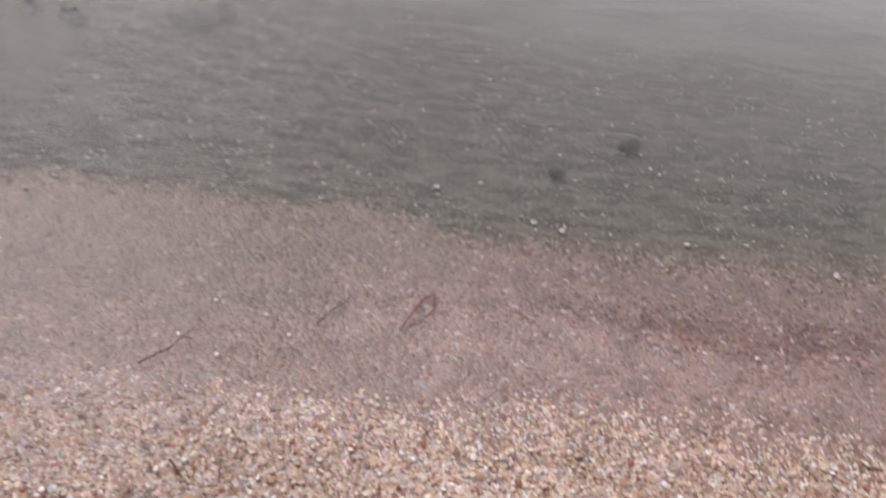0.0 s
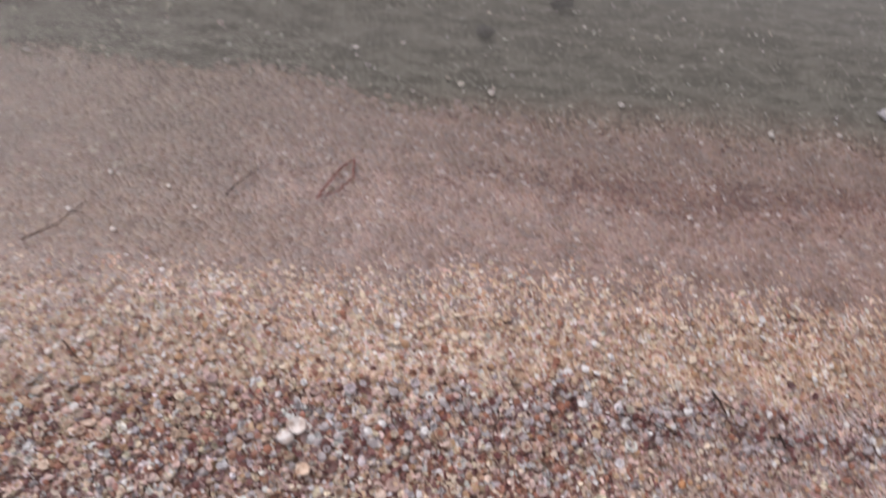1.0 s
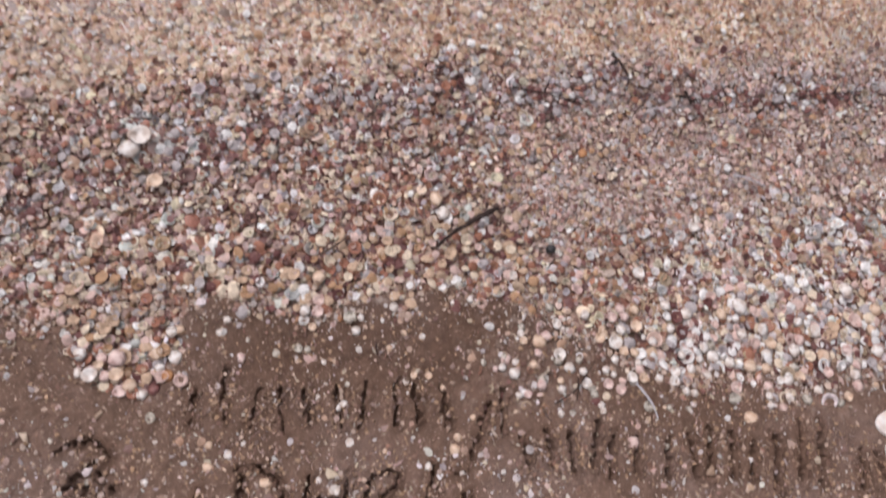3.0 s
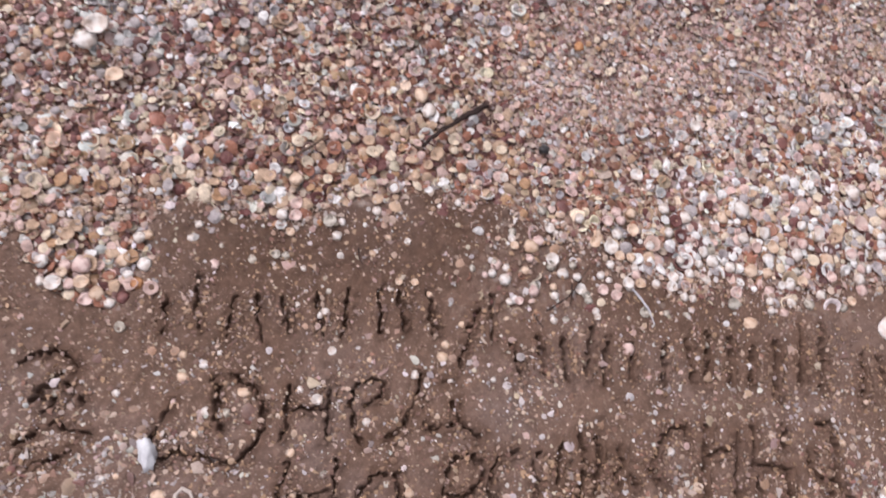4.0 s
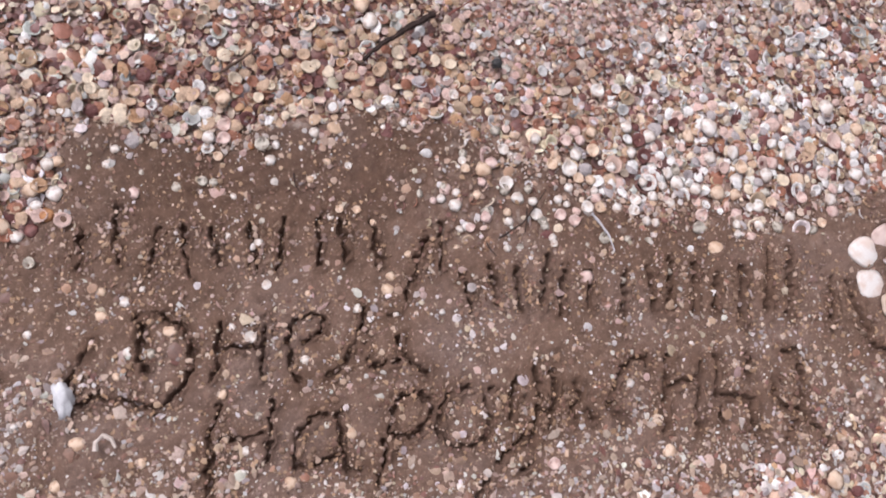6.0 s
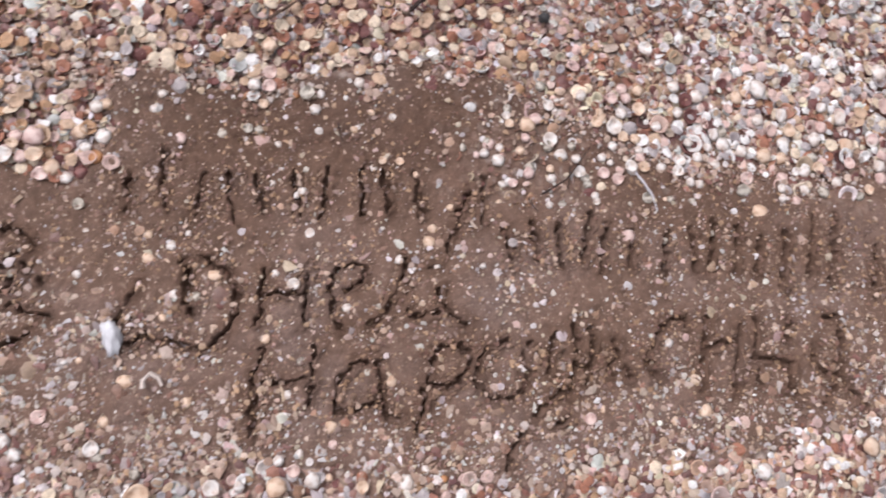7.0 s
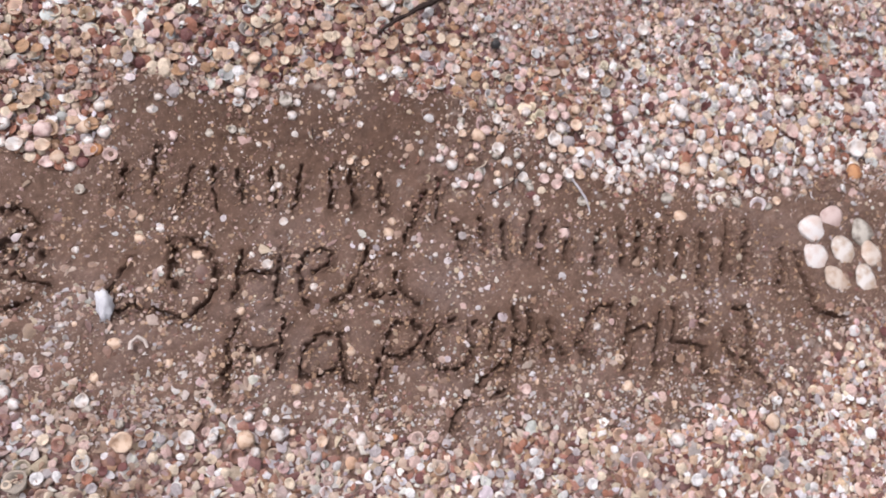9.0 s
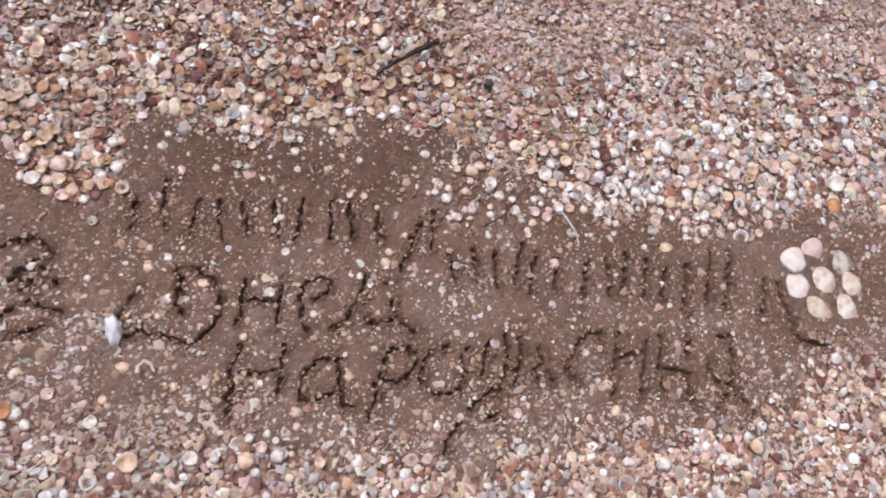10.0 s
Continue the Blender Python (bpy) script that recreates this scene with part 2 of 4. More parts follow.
def water_material():
    m, n, l, p = material("shallow_sea_water")
    t, f = noise_node(n, l, 14, 4), noise_node(n, l, 46, 3)
    where = n.new("ShaderNodeTexCoord")
    drawn = n.new("ShaderNodeMapping")
    drawn.inputs["Scale"].default_value, drawn.inputs["Rotation"].default_value = (0.28, 1.0, 1.0), (0, 0, radians(-6))
    l.new(where.outputs["Object"], drawn.inputs["Vector"])
    for node in (t, f):
        l.new(drawn.outputs[0], node.inputs["Vector"])
    p.inputs["Roughness"].default_value = 0.09
    p.inputs["IOR"].default_value = 1.33
    depth = n.new("ShaderNodeAttribute")
    depth.attribute_name = "tone"
    sep = n.new("ShaderNodeSeparateColor")
    l.new(depth.outputs["Color"], sep.inputs[0])
    l.new(sep.outputs[0], p.inputs["Alpha"])
    # The paler colour carries silt and the far sky reflection, both in the base.
    l.new(mix(n, l, "MIX", (0.172, 0.166, 0.146), (0.276, 0.28, 0.266), sep.outputs[1]), p.inputs["Base Color"])
    h = n.new("ShaderNodeMath")
    h.operation = "MULTIPLY_ADD"
    h.inputs[1].default_value = 0.4
    l.new(f.outputs[0], h.inputs[0])
    l.new(t.outputs[0], h.inputs[2])
    bump(n, l, p, h.outputs[0], 0.55, 0.02)
    return m


SAND = sand_material()
DRY_SHELL = shell_material("dry_shell", 0.45, 0.5)
WET_SHELL = shell_material("wet_shell", 0.32, 0.5)
WHITE_VALVE = ribbed_material("white_valve", (0.69, 0.7, 0.71), (0.6, 0.51, 0.47))
WORN_VALVE = ribbed_material("worn_valve", (0.67, 0.665, 0.65), (0.42, 0.31, 0.22))
CREAM_VALVE = ribbed_material("cream_valve", (0.63, 0.57, 0.51), (0.45, 0.33, 0.25))
BLUSH_VALVE = ribbed_material("blush_valve", (0.64, 0.54, 0.53), (0.5, 0.38, 0.36))
TAN_VALVE = ribbed_material("tan_valve", (0.66, 0.53, 0.42), (0.46, 0.31, 0.22))
GREY_VALVE = ribbed_material("grey_valve", (0.5, 0.48, 0.43), (0.15, 0.125, 0.105))
DULL_VALVE = ribbed_material("dull_white_valve", (0.7, 0.69, 0.68), (0.46, 0.38, 0.33))
ORANGE_VALVE = ribbed_material("orange_valve", (0.48, 0.25, 0.12), (0.3, 0.13, 0.06))
MAROON_VALVE = ribbed_material("maroon_valve", (0.19, 0.075, 0.07), (0.09, 0.035, 0.033))
PINK_VALVE = ribbed_material("pink_valve", (0.66, 0.53, 0.5), (0.42, 0.27, 0.25))
TWIG = plain_material("dark_twig_bark", (0.045, 0.025, 0.02), (0.014, 0.008, 0.007), 180, 0.95)
BROWN_TWIG = plain_material("brown_twig_bark", (0.14, 0.085, 0.06), (0.06, 0.035, 0.026), 180, 0.9)
RED_WEED = plain_material("red_weed", (0.22, 0.05, 0.035), (0.09, 0.022, 0.018), 120, 0.5)
DARK_STONE = plain_material("dark_stone", (0.05, 0.05, 0.052), (0.015, 0.015, 0.017), 70, 0.6)
CHALK = plain_material("chalky_stone", (0.66, 0.68, 0.71), (0.42, 0.43, 0.47), 90, 0.75)
PALE_TUBE = plain_material("chalky_tube", (0.62, 0.56, 0.52), (0.44, 0.38, 0.34), 150, 0.8)
PALE_STONE = plain_material("pale_stone", (0.55, 0.55, 0.59), (0.34, 0.34, 0.37), 120, 0.6)
WATER = water_material()

# ---- the writing, drawn with a stick in the sand ----
LETTERS = {}
LETTERS["ze_a"] = [[(-0.128, 0.103), (-0.114, 0.108), (-0.094, 0.106), (-0.082, 0.102), (-0.072, 0.091), (-0.068, 0.078)],
    [(-0.089, 0.073), (-0.105, 0.066), (-0.118, 0.055), (-0.124, 0.048)],
    [(-0.109, 0.054), (-0.115, 0.042)],
    [(-0.092, 0.049), (-0.109, 0.034)],
    [(-0.078, 0.059), (-0.077, 0.050)],
    [(-0.064, 0.043), (-0.063, 0.035)],
    [(-0.105, 0.016), (-0.093, 0.011), (-0.070, -0.001), (-0.058, -0.011)],
    [(-0.119, 0.008), (-0.143, 0.003)],
    [(-0.124, -0.028), (-0.098, -0.027), (-0.082, -0.021)]]
LETTERS["de_b"] = [[(0.103, 0.019), (0.097, -0.006), (0.093, -0.036)],
    [(0.094, 0.031), (0.110, 0.031), (0.133, 0.023), (0.150, -0.002), (0.154, -0.025), (0.147, -0.049), (0.131, -0.070)],
    [(0.043, 0.010), (0.021, -0.017), (0.006, -0.034)],
    [(0.021, -0.057), (0.042, -0.047), (0.055, -0.059), (0.078, -0.071), (0.103, -0.080), (0.127, -0.072)]]
LETTERS["en_c"] = [[(0.190, -0.000), (0.185, -0.026), (0.169, -0.062)],
    [(0.182, -0.034), (0.206, -0.035), (0.231, -0.038)],
    [(0.244, -0.005), (0.236, -0.030), (0.229, -0.055), (0.220, -0.080)]]
LETTERS["ie_d"] = [[(0.274, -0.019), (0.291, -0.017), (0.311, -0.026), (0.304, -0.039), (0.284, -0.048)],
    [(0.267, -0.022), (0.262, -0.052), (0.257, -0.077), (0.268, -0.093)]]
LETTERS["em_e"] = [[(0.407, -0.037), (0.385, -0.039)],
    [(0.364, -0.025), (0.353, -0.045), (0.334, -0.069), (0.323, -0.088), (0.302, -0.094)],
    [(0.353, -0.068), (0.353, -0.094), (0.372, -0.100), (0.389, -0.091)],
    [(0.398, -0.071), (0.395, -0.093), (0.409, -0.108), (0.421, -0.120)]]
LETTERS["en_f"] = [[(0.173, -0.095), (0.156, -0.121), (0.148, -0.155), (0.139, -0.193)],
    [(0.154, -0.136), (0.176, -0.138), (0.216, -0.140)],
    [(0.235, -0.102), (0.224, -0.129), (0.212, -0.169)]]
LETTERS["a_g"] = [[(0.303, -0.137), (0.279, -0.135), (0.257, -0.148), (0.244, -0.165), (0.243, -0.185), (0.270, -0.190), (0.292, -0.183)],
    [(0.300, -0.143), (0.296, -0.175), (0.299, -0.204), (0.322, -0.212)]]
LETTERS["er_h"] = [[(0.404, -0.141), (0.379, -0.141), (0.361, -0.163), (0.348, -0.193), (0.329, -0.228)],
    [(0.399, -0.138), (0.414, -0.158), (0.402, -0.181), (0.377, -0.188), (0.356, -0.187)]]
LETTERS["o_i"] = [[(0.465, -0.148), (0.438, -0.152), (0.419, -0.174), (0.414, -0.198), (0.424, -0.215), (0.448, -0.222), (0.471, -0.217), (0.481, -0.194), (0.484, -0.162)]]
LETTERS["de_small_j"] = [[(0.490, -0.160), (0.483, -0.182), (0.474, -0.203), (0.456, -0.221)],
    [(0.526, -0.159), (0.513, -0.180), (0.506, -0.199)],
    [(0.552, -0.152), (0.550, -0.174), (0.545, -0.194), (0.534, -0.212), (0.526, -0.233)],
    [(0.520, -0.226), (0.491, -0.236), (0.472, -0.246)],
    [(0.461, -0.260), (0.434, -0.279), (0.423, -0.302)],
    [(0.514, -0.261), (0.498, -0.265)]]
LETTERS["zhe_k"] = [[(0.575, -0.158), (0.571, -0.178), (0.565, -0.202), (0.548, -0.223)],
    [(0.596, -0.183), (0.598, -0.197), (0.585, -0.206), (0.583, -0.222)],
    [(0.601, -0.218), (0.605, -0.230)],
    [(0.536, -0.202), (0.560, -0.202)]]
LETTERS["ie_small_l"] = [[(0.639, -0.209), (0.630, -0.214)],
    [(0.636, -0.215), (0.637, -0.230), (0.645, -0.238)],
    [(0.647, -0.199), (0.667, -0.181), (0.682, -0.173), (0.699, -0.172)],
    [(0.701, -0.176), (0.694, -0.198)]]
LETTERS["en_small_m"] = [[(0.733, -0.178), (0.719, -0.210), (0.706, -0.233), (0.694, -0.266)],
    [(0.712, -0.219), (0.728, -0.217), (0.751, -0.218)],
    [(0.772, -0.198), (0.761, -0.227), (0.740, -0.278)]]
LETTERS["en_small_n"] = [[(0.796, -0.194), (0.793, -0.220), (0.781, -0.243)],
    [(0.777, -0.257), (0.773, -0.276)],
    [(0.788, -0.245), (0.801, -0.251), (0.828, -0.262)],
    [(0.841, -0.208), (0.835, -0.229)],
    [(0.823, -0.269), (0.813, -0.292), (0.822, -0.305)]]
LETTERS["ya_o"] = [[(0.897, -0.217), (0.914, -0.220), (0.908, -0.246), (0.898, -0.270), (0.892, -0.295), (0.897, -0.315), (0.911, -0.341)],
    [(0.929, -0.354), (0.930, -0.371)],
    [(0.867, -0.245), (0.861, -0.263), (0.871, -0.284), (0.889, -0.293)],
    [(0.875, -0.302), (0.858, -0.316)]]
LETTERS["tail"] = [[(1.034, -0.240), (1.075, -0.261)]]
# the line above it, as plain strokes
BARS = [
    (0.049, 0.150, 0.040, 0.106), (0.097, 0.174, 0.084, 0.100), (0.139, 0.134, 0.118, 0.079),
    (0.168, 0.133, 0.165, 0.068), (0.200, 0.119, 0.200, 0.072), (0.249, 0.118, 0.245, 0.056),
    (0.295, 0.116, 0.270, 0.047), (0.338, 0.111, 0.323, 0.044), (0.364, 0.096, 0.356, 0.043),
    (0.399, 0.091, 0.400, 0.030), (0.467, 0.053, 0.421, -0.021), (0.492, 0.061, 0.470, -0.000),
]
BARS += [
    (0.500, -0.013, 0.495, -0.063), (0.538, -0.009, 0.534, -0.060), (0.573, -0.019, 0.561, -0.072),
    (0.618, -0.014, 0.591, -0.071), (0.636, -0.033, 0.611, -0.086), (0.668, -0.048, 0.653, -0.093),
    (0.716, -0.059, 0.694, -0.109), (0.750, -0.063, 0.740, -0.119), (0.787, -0.057, 0.754, -0.125),
    (0.819, -0.072, 0.794, -0.130), (0.847, -0.090, 0.825, -0.133), (0.885, -0.089, 0.858, -0.162),
    (0.936, -0.074, 0.898, -0.161), (0.969, -0.084, 0.926, -0.173), (1.015, -0.136, 0.987, -0.192),
    (1.037, -0.145, 1.033, -0.223),
]
SEGMENTS = [(*a, *b) for strokes in LETTERS.values() for s in strokes for a, b in zip(s, s[1:])] + BARS


def from_stroke(x, y):
    """Distance to the nearest furrow."""
    near = np.full(x.shape, 9.0)
    for ax, ay, bx, by in SEGMENTS:
        dx, dy = bx - ax, by - ay
        t = np.clip(((x - ax) * dx + (y - ay) * dy) / (dx * dx + dy * dy), 0, 1)
        near = np.minimum(near, np.hypot(x - ax - t * dx, y - ay - t * dy))
    return near


def groove(x, y):
    """How far the stick's furrows lower the sand, and the crumbs that they throw up."""
    near = np.full(x.shape, 9.0)
    wx, wy = x + 0.007 * (vnoise(x, y, 0.012, 5) - 0.5) + 0.008 * (vnoise(x, y, 0.006, 25) - 0.5), y + 0.007 * (vnoise(x, y, 0.012, 6) - 0.5) + 0.008 * (vnoise(x, y, 0.006, 26) - 0.5)
    for ax, ay, bx, by in SEGMENTS:
        box = (x > min(ax, bx) - 0.04) & (x < max(ax, bx) + 0.04) & (y > min(ay, by) - 0.04) & (y < max(ay, by) + 0.04)
        dx, dy = bx - ax, by - ay
        t = np.clip(((wx[box] - ax) * dx + (wy[box] - ay) * dy) / (dx * dx + dy * dy), 0, 1)
        near[box] = np.minimum(near[box], np.hypot(wx[box] - ax - t * dx, wy[box] - ay - t * dy))
    half = 0.0017 + 0.0031 * vnoise(x, y, 0.01, 7) + 0.001 * step(0.4, 0.65, x)
    deep = 0.012 * step(0.08, 0.34, vnoise(x, y, 0.012, 8))
    cut = deep * (1 - step(0.35, 1.0, near / half))
    heap = 0.006 * np.exp(-((near - 1.7 * half) / (0.6 * half)) ** 2) * vnoise(x, y, 0.009, 9)
    return heap - cut


# ---- the beach: one sheet, fine where the writing is ----
def spread(*runs):
    out = [np.arange(a, b, d) for a, b, d in runs]
    return np.concatenate(out + [[runs[-1][1]]])


def make_beach():
    xs = spread((-300, -20, 40), (-20, -2, 2.0), (-2, -0.2, 0.05), (-0.2, 1.1, 0.002), (1.1, 1.3, 0.006), (1.3, 3, 0.05), (3, 20, 2.0), (20, 300, 40))
    ys = spread((-60, -4, 8.0), (-4, -0.6, 0.1), (-0.6, -0.36, 0.012), (-0.36, 0.19, 0.002), (0.19, 0.3, 0.006), (0.3, 1.8, 0.026), (1.8, 3.6, 0.05), (3.6, 10, 0.5), (10, 400, 30))
    gx, gy = np.meshgrid(xs, ys)
    z = beach_z(gx, gy)
    cover = bank(gx, gy)
    z = z - 0.008 * cover + (0.004 * (vnoise(gx, gy, 0.03, 10) - 0.5) + 0.003 * (vnoise(gx, gy, 0.008, 11) - 0.5)) * (np.abs(gy) < 3)
    z += groove(gx, gy)
    bed = step(-0.04 * np.ones_like(gx), 0.07 + 0.2 * step(-0.3, 1.3, gx), gy - bed_edge(gx) + 0.06 * (vnoise(gx, gy, 0.12, 12) - 0.5))
    damp = step(-0.06, 0.16, gy + 0.12 * gx - 0.03 + 0.16 * (vnoise(gx, gy, 0.11, 21) - 0.5))
    damp = damp * (0.12 + 0.88 * step(-0.05, 0.22, gx))
    near = from_stroke(gx, gy) + 0.008 * (vnoise(gx, gy, 0.014, 34) - 0.5)
    damp = np.maximum(damp, step(0.019, 0.007, near) * (0.55 + 0.45 * vnoise(gx, gy, 0.03, 35)))
    nx, ny = len(xs), len(ys)
    i = (np.arange(ny - 1)[:, None] * nx + np.arange(nx - 1)).ravel()
    me = mesh_of("beach", np.c_[gx.ravel(), gy.ravel(), z.ravel()], np.c_[i, i + 1, i + nx + 1, i + nx], True,
                 np.c_[bed.ravel(), damp.ravel(), cover.ravel()])
    # further along the shore the shells of each strip keep its colour
    along = step(0.95, 1.35, np.abs(gx - 0.42) + 0.2 * (vnoise(gx, gy, 0.15, 36) - 0.5))[..., None]
    drift = np.ones(gx.shape + (3,))
    for zone, tint in ((amber_zone(gx, gy), (1.12, 1.06, 0.98)), (wet_zone(gx, gy), (0.56, 0.54, 0.55)), (slate_zone(gx, gy), (0.75, 0.8, 0.9))):
        drift += (np.array(tint) - drift) * zone[..., None] * along
    layer = me.color_attributes.new("drift", "FLOAT_COLOR", "POINT")
    layer.data.foreach_set("color", np.concatenate([drift, np.ones(gx.shape + (1,))], -1).astype(np.float32).ravel())
    thing("ground", me, SAND, "damp brown beach sand with handwriting scratched into it", "beach sand", kind="structure")


def make_sea():
    xs = spread((-300, -20, 40), (-20, -3, 1.0), (-3, 4, 0.05), (4, 20, 1.0), (20, 300, 40))
    ys = spread((0.95, 3.6, 0.02), (3.6, 10, 0.2), (10, 400, 30))
    gx, gy = np.meshgrid(xs, ys)
    near = step(6, 3, gy)
    z = SEA_LEVEL + near * (0.006 * (vnoise(gx, gy * 3, 0.5, 13) - 0.5) + 0.004 * (vnoise(gx, gy * 4, 0.2, 14) - 0.5))
    depth = z - beach_z(gx, gy)
    alpha = 0.04 + 0.12 * step(0.0, 0.005, depth) + 0.2 * step(0.008, 0.045, depth) + 0.45 * step(0.03, 0.1, depth)
    # Far water paler: silt, with the sky's reflection painted into the base colour.
    silt_and_sheen = step(0.03, 0.13, depth + 0.012 * np.clip(gx, -2, 2) + 0.02 * (vnoise(gx, gy * 2, 0.4, 31) - 0.5))
    nx, ny = len(xs), len(ys)
    i = (np.arange(ny - 1)[:, None] * nx + np.arange(nx - 1)).ravel()
    me = mesh_of("sea", np.c_[gx.ravel(), gy.ravel(), z.ravel()], np.c_[i, i + 1, i + nx + 1, i + nx], True,
                 np.c_[alpha.ravel(), silt_and_sheen.ravel(), silt_and_sheen.ravel()])
    ob = thing("water", me, WATER, "calm grey-green shallow sea water over the sand", "water", kind="structure")
    ob.visible_shadow = False


make_beach()
make_sea()


# ---- shell shapes ----
def valve(around, rings, height, inside, long=1.0, beak=0.12, ribs=0, seed=0, taper=0.12):
    """One valve of a cockle, one unit wide, dome up, beak towards -y: verts, triangles and a shade for each vertex."""
    r = np.random.default_rng(seed)
    a = np.arange(around) * 2 * np.pi / around
    out = 0.5 * (1 + 0.035 * r.standard_normal(around) * (ribs == 0))
    if ribs:
        out = out * (1 + sum(w * np.cos(k * a + r.random() * 6.28) for k, w in ((2, 0.03), (3, 0.055), (4, 0.03), (5, 0.02))))
    ox, oy = out * np.cos(a), out * long * np.sin(a)
    ox *= 1 - taper * np.clip(-np.sin(a), 0, 1) ** 2
    oy -= beak * np.exp(-((np.angle(np.exp(1j * (a + np.pi / 2)))) / 0.5) ** 2)
    wave = 1 + (0.022 * np.cos(ribs * a) if ribs else 0)
    verts, shade, tris = [], [], []

    def skin(h, size, tone, flip, thick):
        first = len(verts)
        for k in range(rings, 0, -1):
            f = k / rings
            z = h * (1 - f ** 1.9)
            cy = -0.22 * (1 - f) * long
            for j in range(around):
                w = wave[j] if ribs and k > 1 else 1
                verts.append((size * f * ox[j] * w, size * f * oy[j] * w + cy, z * (w ** 2) + thick))
                # Paler growth towards the rim; cups get a rim-lit edge put into the colour.
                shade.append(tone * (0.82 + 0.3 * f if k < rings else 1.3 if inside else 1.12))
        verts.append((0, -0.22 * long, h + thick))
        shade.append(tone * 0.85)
        top = len(verts) - 1
        for k in range(rings - 1):
            for j in range(around):
                p, q = first + k * around + j, first + k * around + (j + 1) % around
                quad = (p, q, q + around, p + around)
                for t in ((quad[0], quad[1], quad[2]), (quad[0], quad[2], quad[3])):
                    tris.append(t[::-1] if flip else t)
        last = first + (rings - 1) * around
        for j in range(around):
            t = (last + j, last + (j + 1) % around, top)
            tris.append(t[::-1] if flip else t)
        return first

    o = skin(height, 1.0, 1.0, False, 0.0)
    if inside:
        # Darkened inside tone: brownish lining plus the hollow's shade put into the colour.
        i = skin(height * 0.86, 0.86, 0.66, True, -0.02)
        for j in range(around):
            k = (j + 1) % around
            tris += [(o + j, i + j, i + k), (o + j, i + k, o + k)]
    return np.array(verts), np.array(tris), np.array(shade)


def chip(seed):
    """A broken piece of shell."""
    r = np.random.default_rng(seed)
    k = int(r.integers(4, 7))
    a = np.sort(r.random(k) * 0.7 + np.arange(k)) * 2 * np.pi / k
    rad = 0.5 * (0.5 + 0.65 * r.random(k))
    x, y = rad * np.cos(a), rad * np.sin(a) * (0.4 + 0.5 * r.random())
    v = np.r_[np.c_[x, y, np.full(k, 0.035)], np.c_[x, y, np.full(k, -0.045)], [[0.05, 0.03, 0.085]]]
    t = []
    for j in range(k):
        m = (j + 1) % k
        t += [(j, m, 2 * k), (j, k + m, m), (j, k + j, k + m)]
    return v, np.array(t), np.ones(len(v))


DOMES = [valve(11, 2, h, False, lg, bk, 0, s) for s, (h, lg, bk) in enumerate([(0.15, 0.9, 0.08), (0.2, 1.0, 0.04), (0.13, 0.74, 0.1), (0.17, 0.96, 0.1), (0.23, 0.88, 0.05), (0.12, 1.02, 0.06)])]
CUPS = []
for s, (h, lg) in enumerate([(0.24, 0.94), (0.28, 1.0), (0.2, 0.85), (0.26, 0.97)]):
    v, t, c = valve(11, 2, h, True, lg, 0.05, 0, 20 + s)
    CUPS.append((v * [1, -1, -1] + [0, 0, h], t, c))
CHIPS = [chip(40 + s) for s in range(14)]
SMALL = [valve(7, 1, h, False, lg, 0.1, 0, 60 + s) for s, (h, lg) in enumerate([(0.15, 0.9), (0.2, 1.0), (0.13, 0.72)])]

CREAM, WHITE, TAN, ORANGE = (0.66, 0.555, 0.43), (0.735, 0.73, 0.725), (0.5, 0.355, 0.25), (0.42, 0.25, 0.14)
MAROON, GREY, PINK, BROWN = (0.15, 0.053, 0.048), (0.39, 0.355, 0.36), (0.58, 0.42, 0.375), (0.31, 0.13, 0.08)
BLUISH = (0.49, 0.5, 0.505)
TONES = np.array([CREAM, WHITE, TAN, ORANGE, MAROON, GREY, PINK, BROWN, BLUISH])
MIXES = {
    "pale": [0.13, 0.22, 0.11, 0.03, 0.17, 0.07, 0.18, 0.12, 0.06],
    "warm": [0.18, 0.11, 0.16, 0.06, 0.18, 0.04, 0.18, 0.15, 0.04],
    "dusk": [0.12, 0.08, 0.12, 0.06, 0.28, 0.03, 0.13, 0.2, 0.02],
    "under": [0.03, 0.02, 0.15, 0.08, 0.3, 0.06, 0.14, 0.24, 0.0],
    "slate": [0.05, 0.08, 0.07, 0.02, 0.28, 0.3, 0.1, 0.12, 0.05],
    "fine": [0.08, 0.1, 0.15, 0.03, 0.15, 0.14, 0.23, 0.1, 0.06],
    "amber": [0.22, 0.12, 0.22, 0.1, 0.1, 0.05, 0.16, 0.1, 0.03],
    "lilac": [0.06, 0.03, 0.2, 0.02, 0.1, 0.22, 0.27, 0.1, 0.0],
    "rust": [0.02, 0.02, 0.12, 0.05, 0.3, 0.14, 0.17, 0.18, 0.0],
    "low": [0.17, 0.15, 0.15, 0.05, 0.12, 0.03, 0.22, 0.13, 0.02],
    "sunk": [0.25, 0.2, 0.2, 0.0, 0.0, 0.25, 0.1, 0.0, 0.0],
    "grit": [0.15, 0.24, 0.17, 0.04, 0.05, 0.1, 0.16, 0.08, 0.05],
}
# how far the tones of a bed lie towards its mean, where wet and worn
MUTED = {"lilac": 0.8, "rust": 0.8, "amber": 0.28, "sunk": 0.75, "slate": 0.3, "fine": 0.48, "grit": 0.3, "pale": 0.1, "low": 0.2}
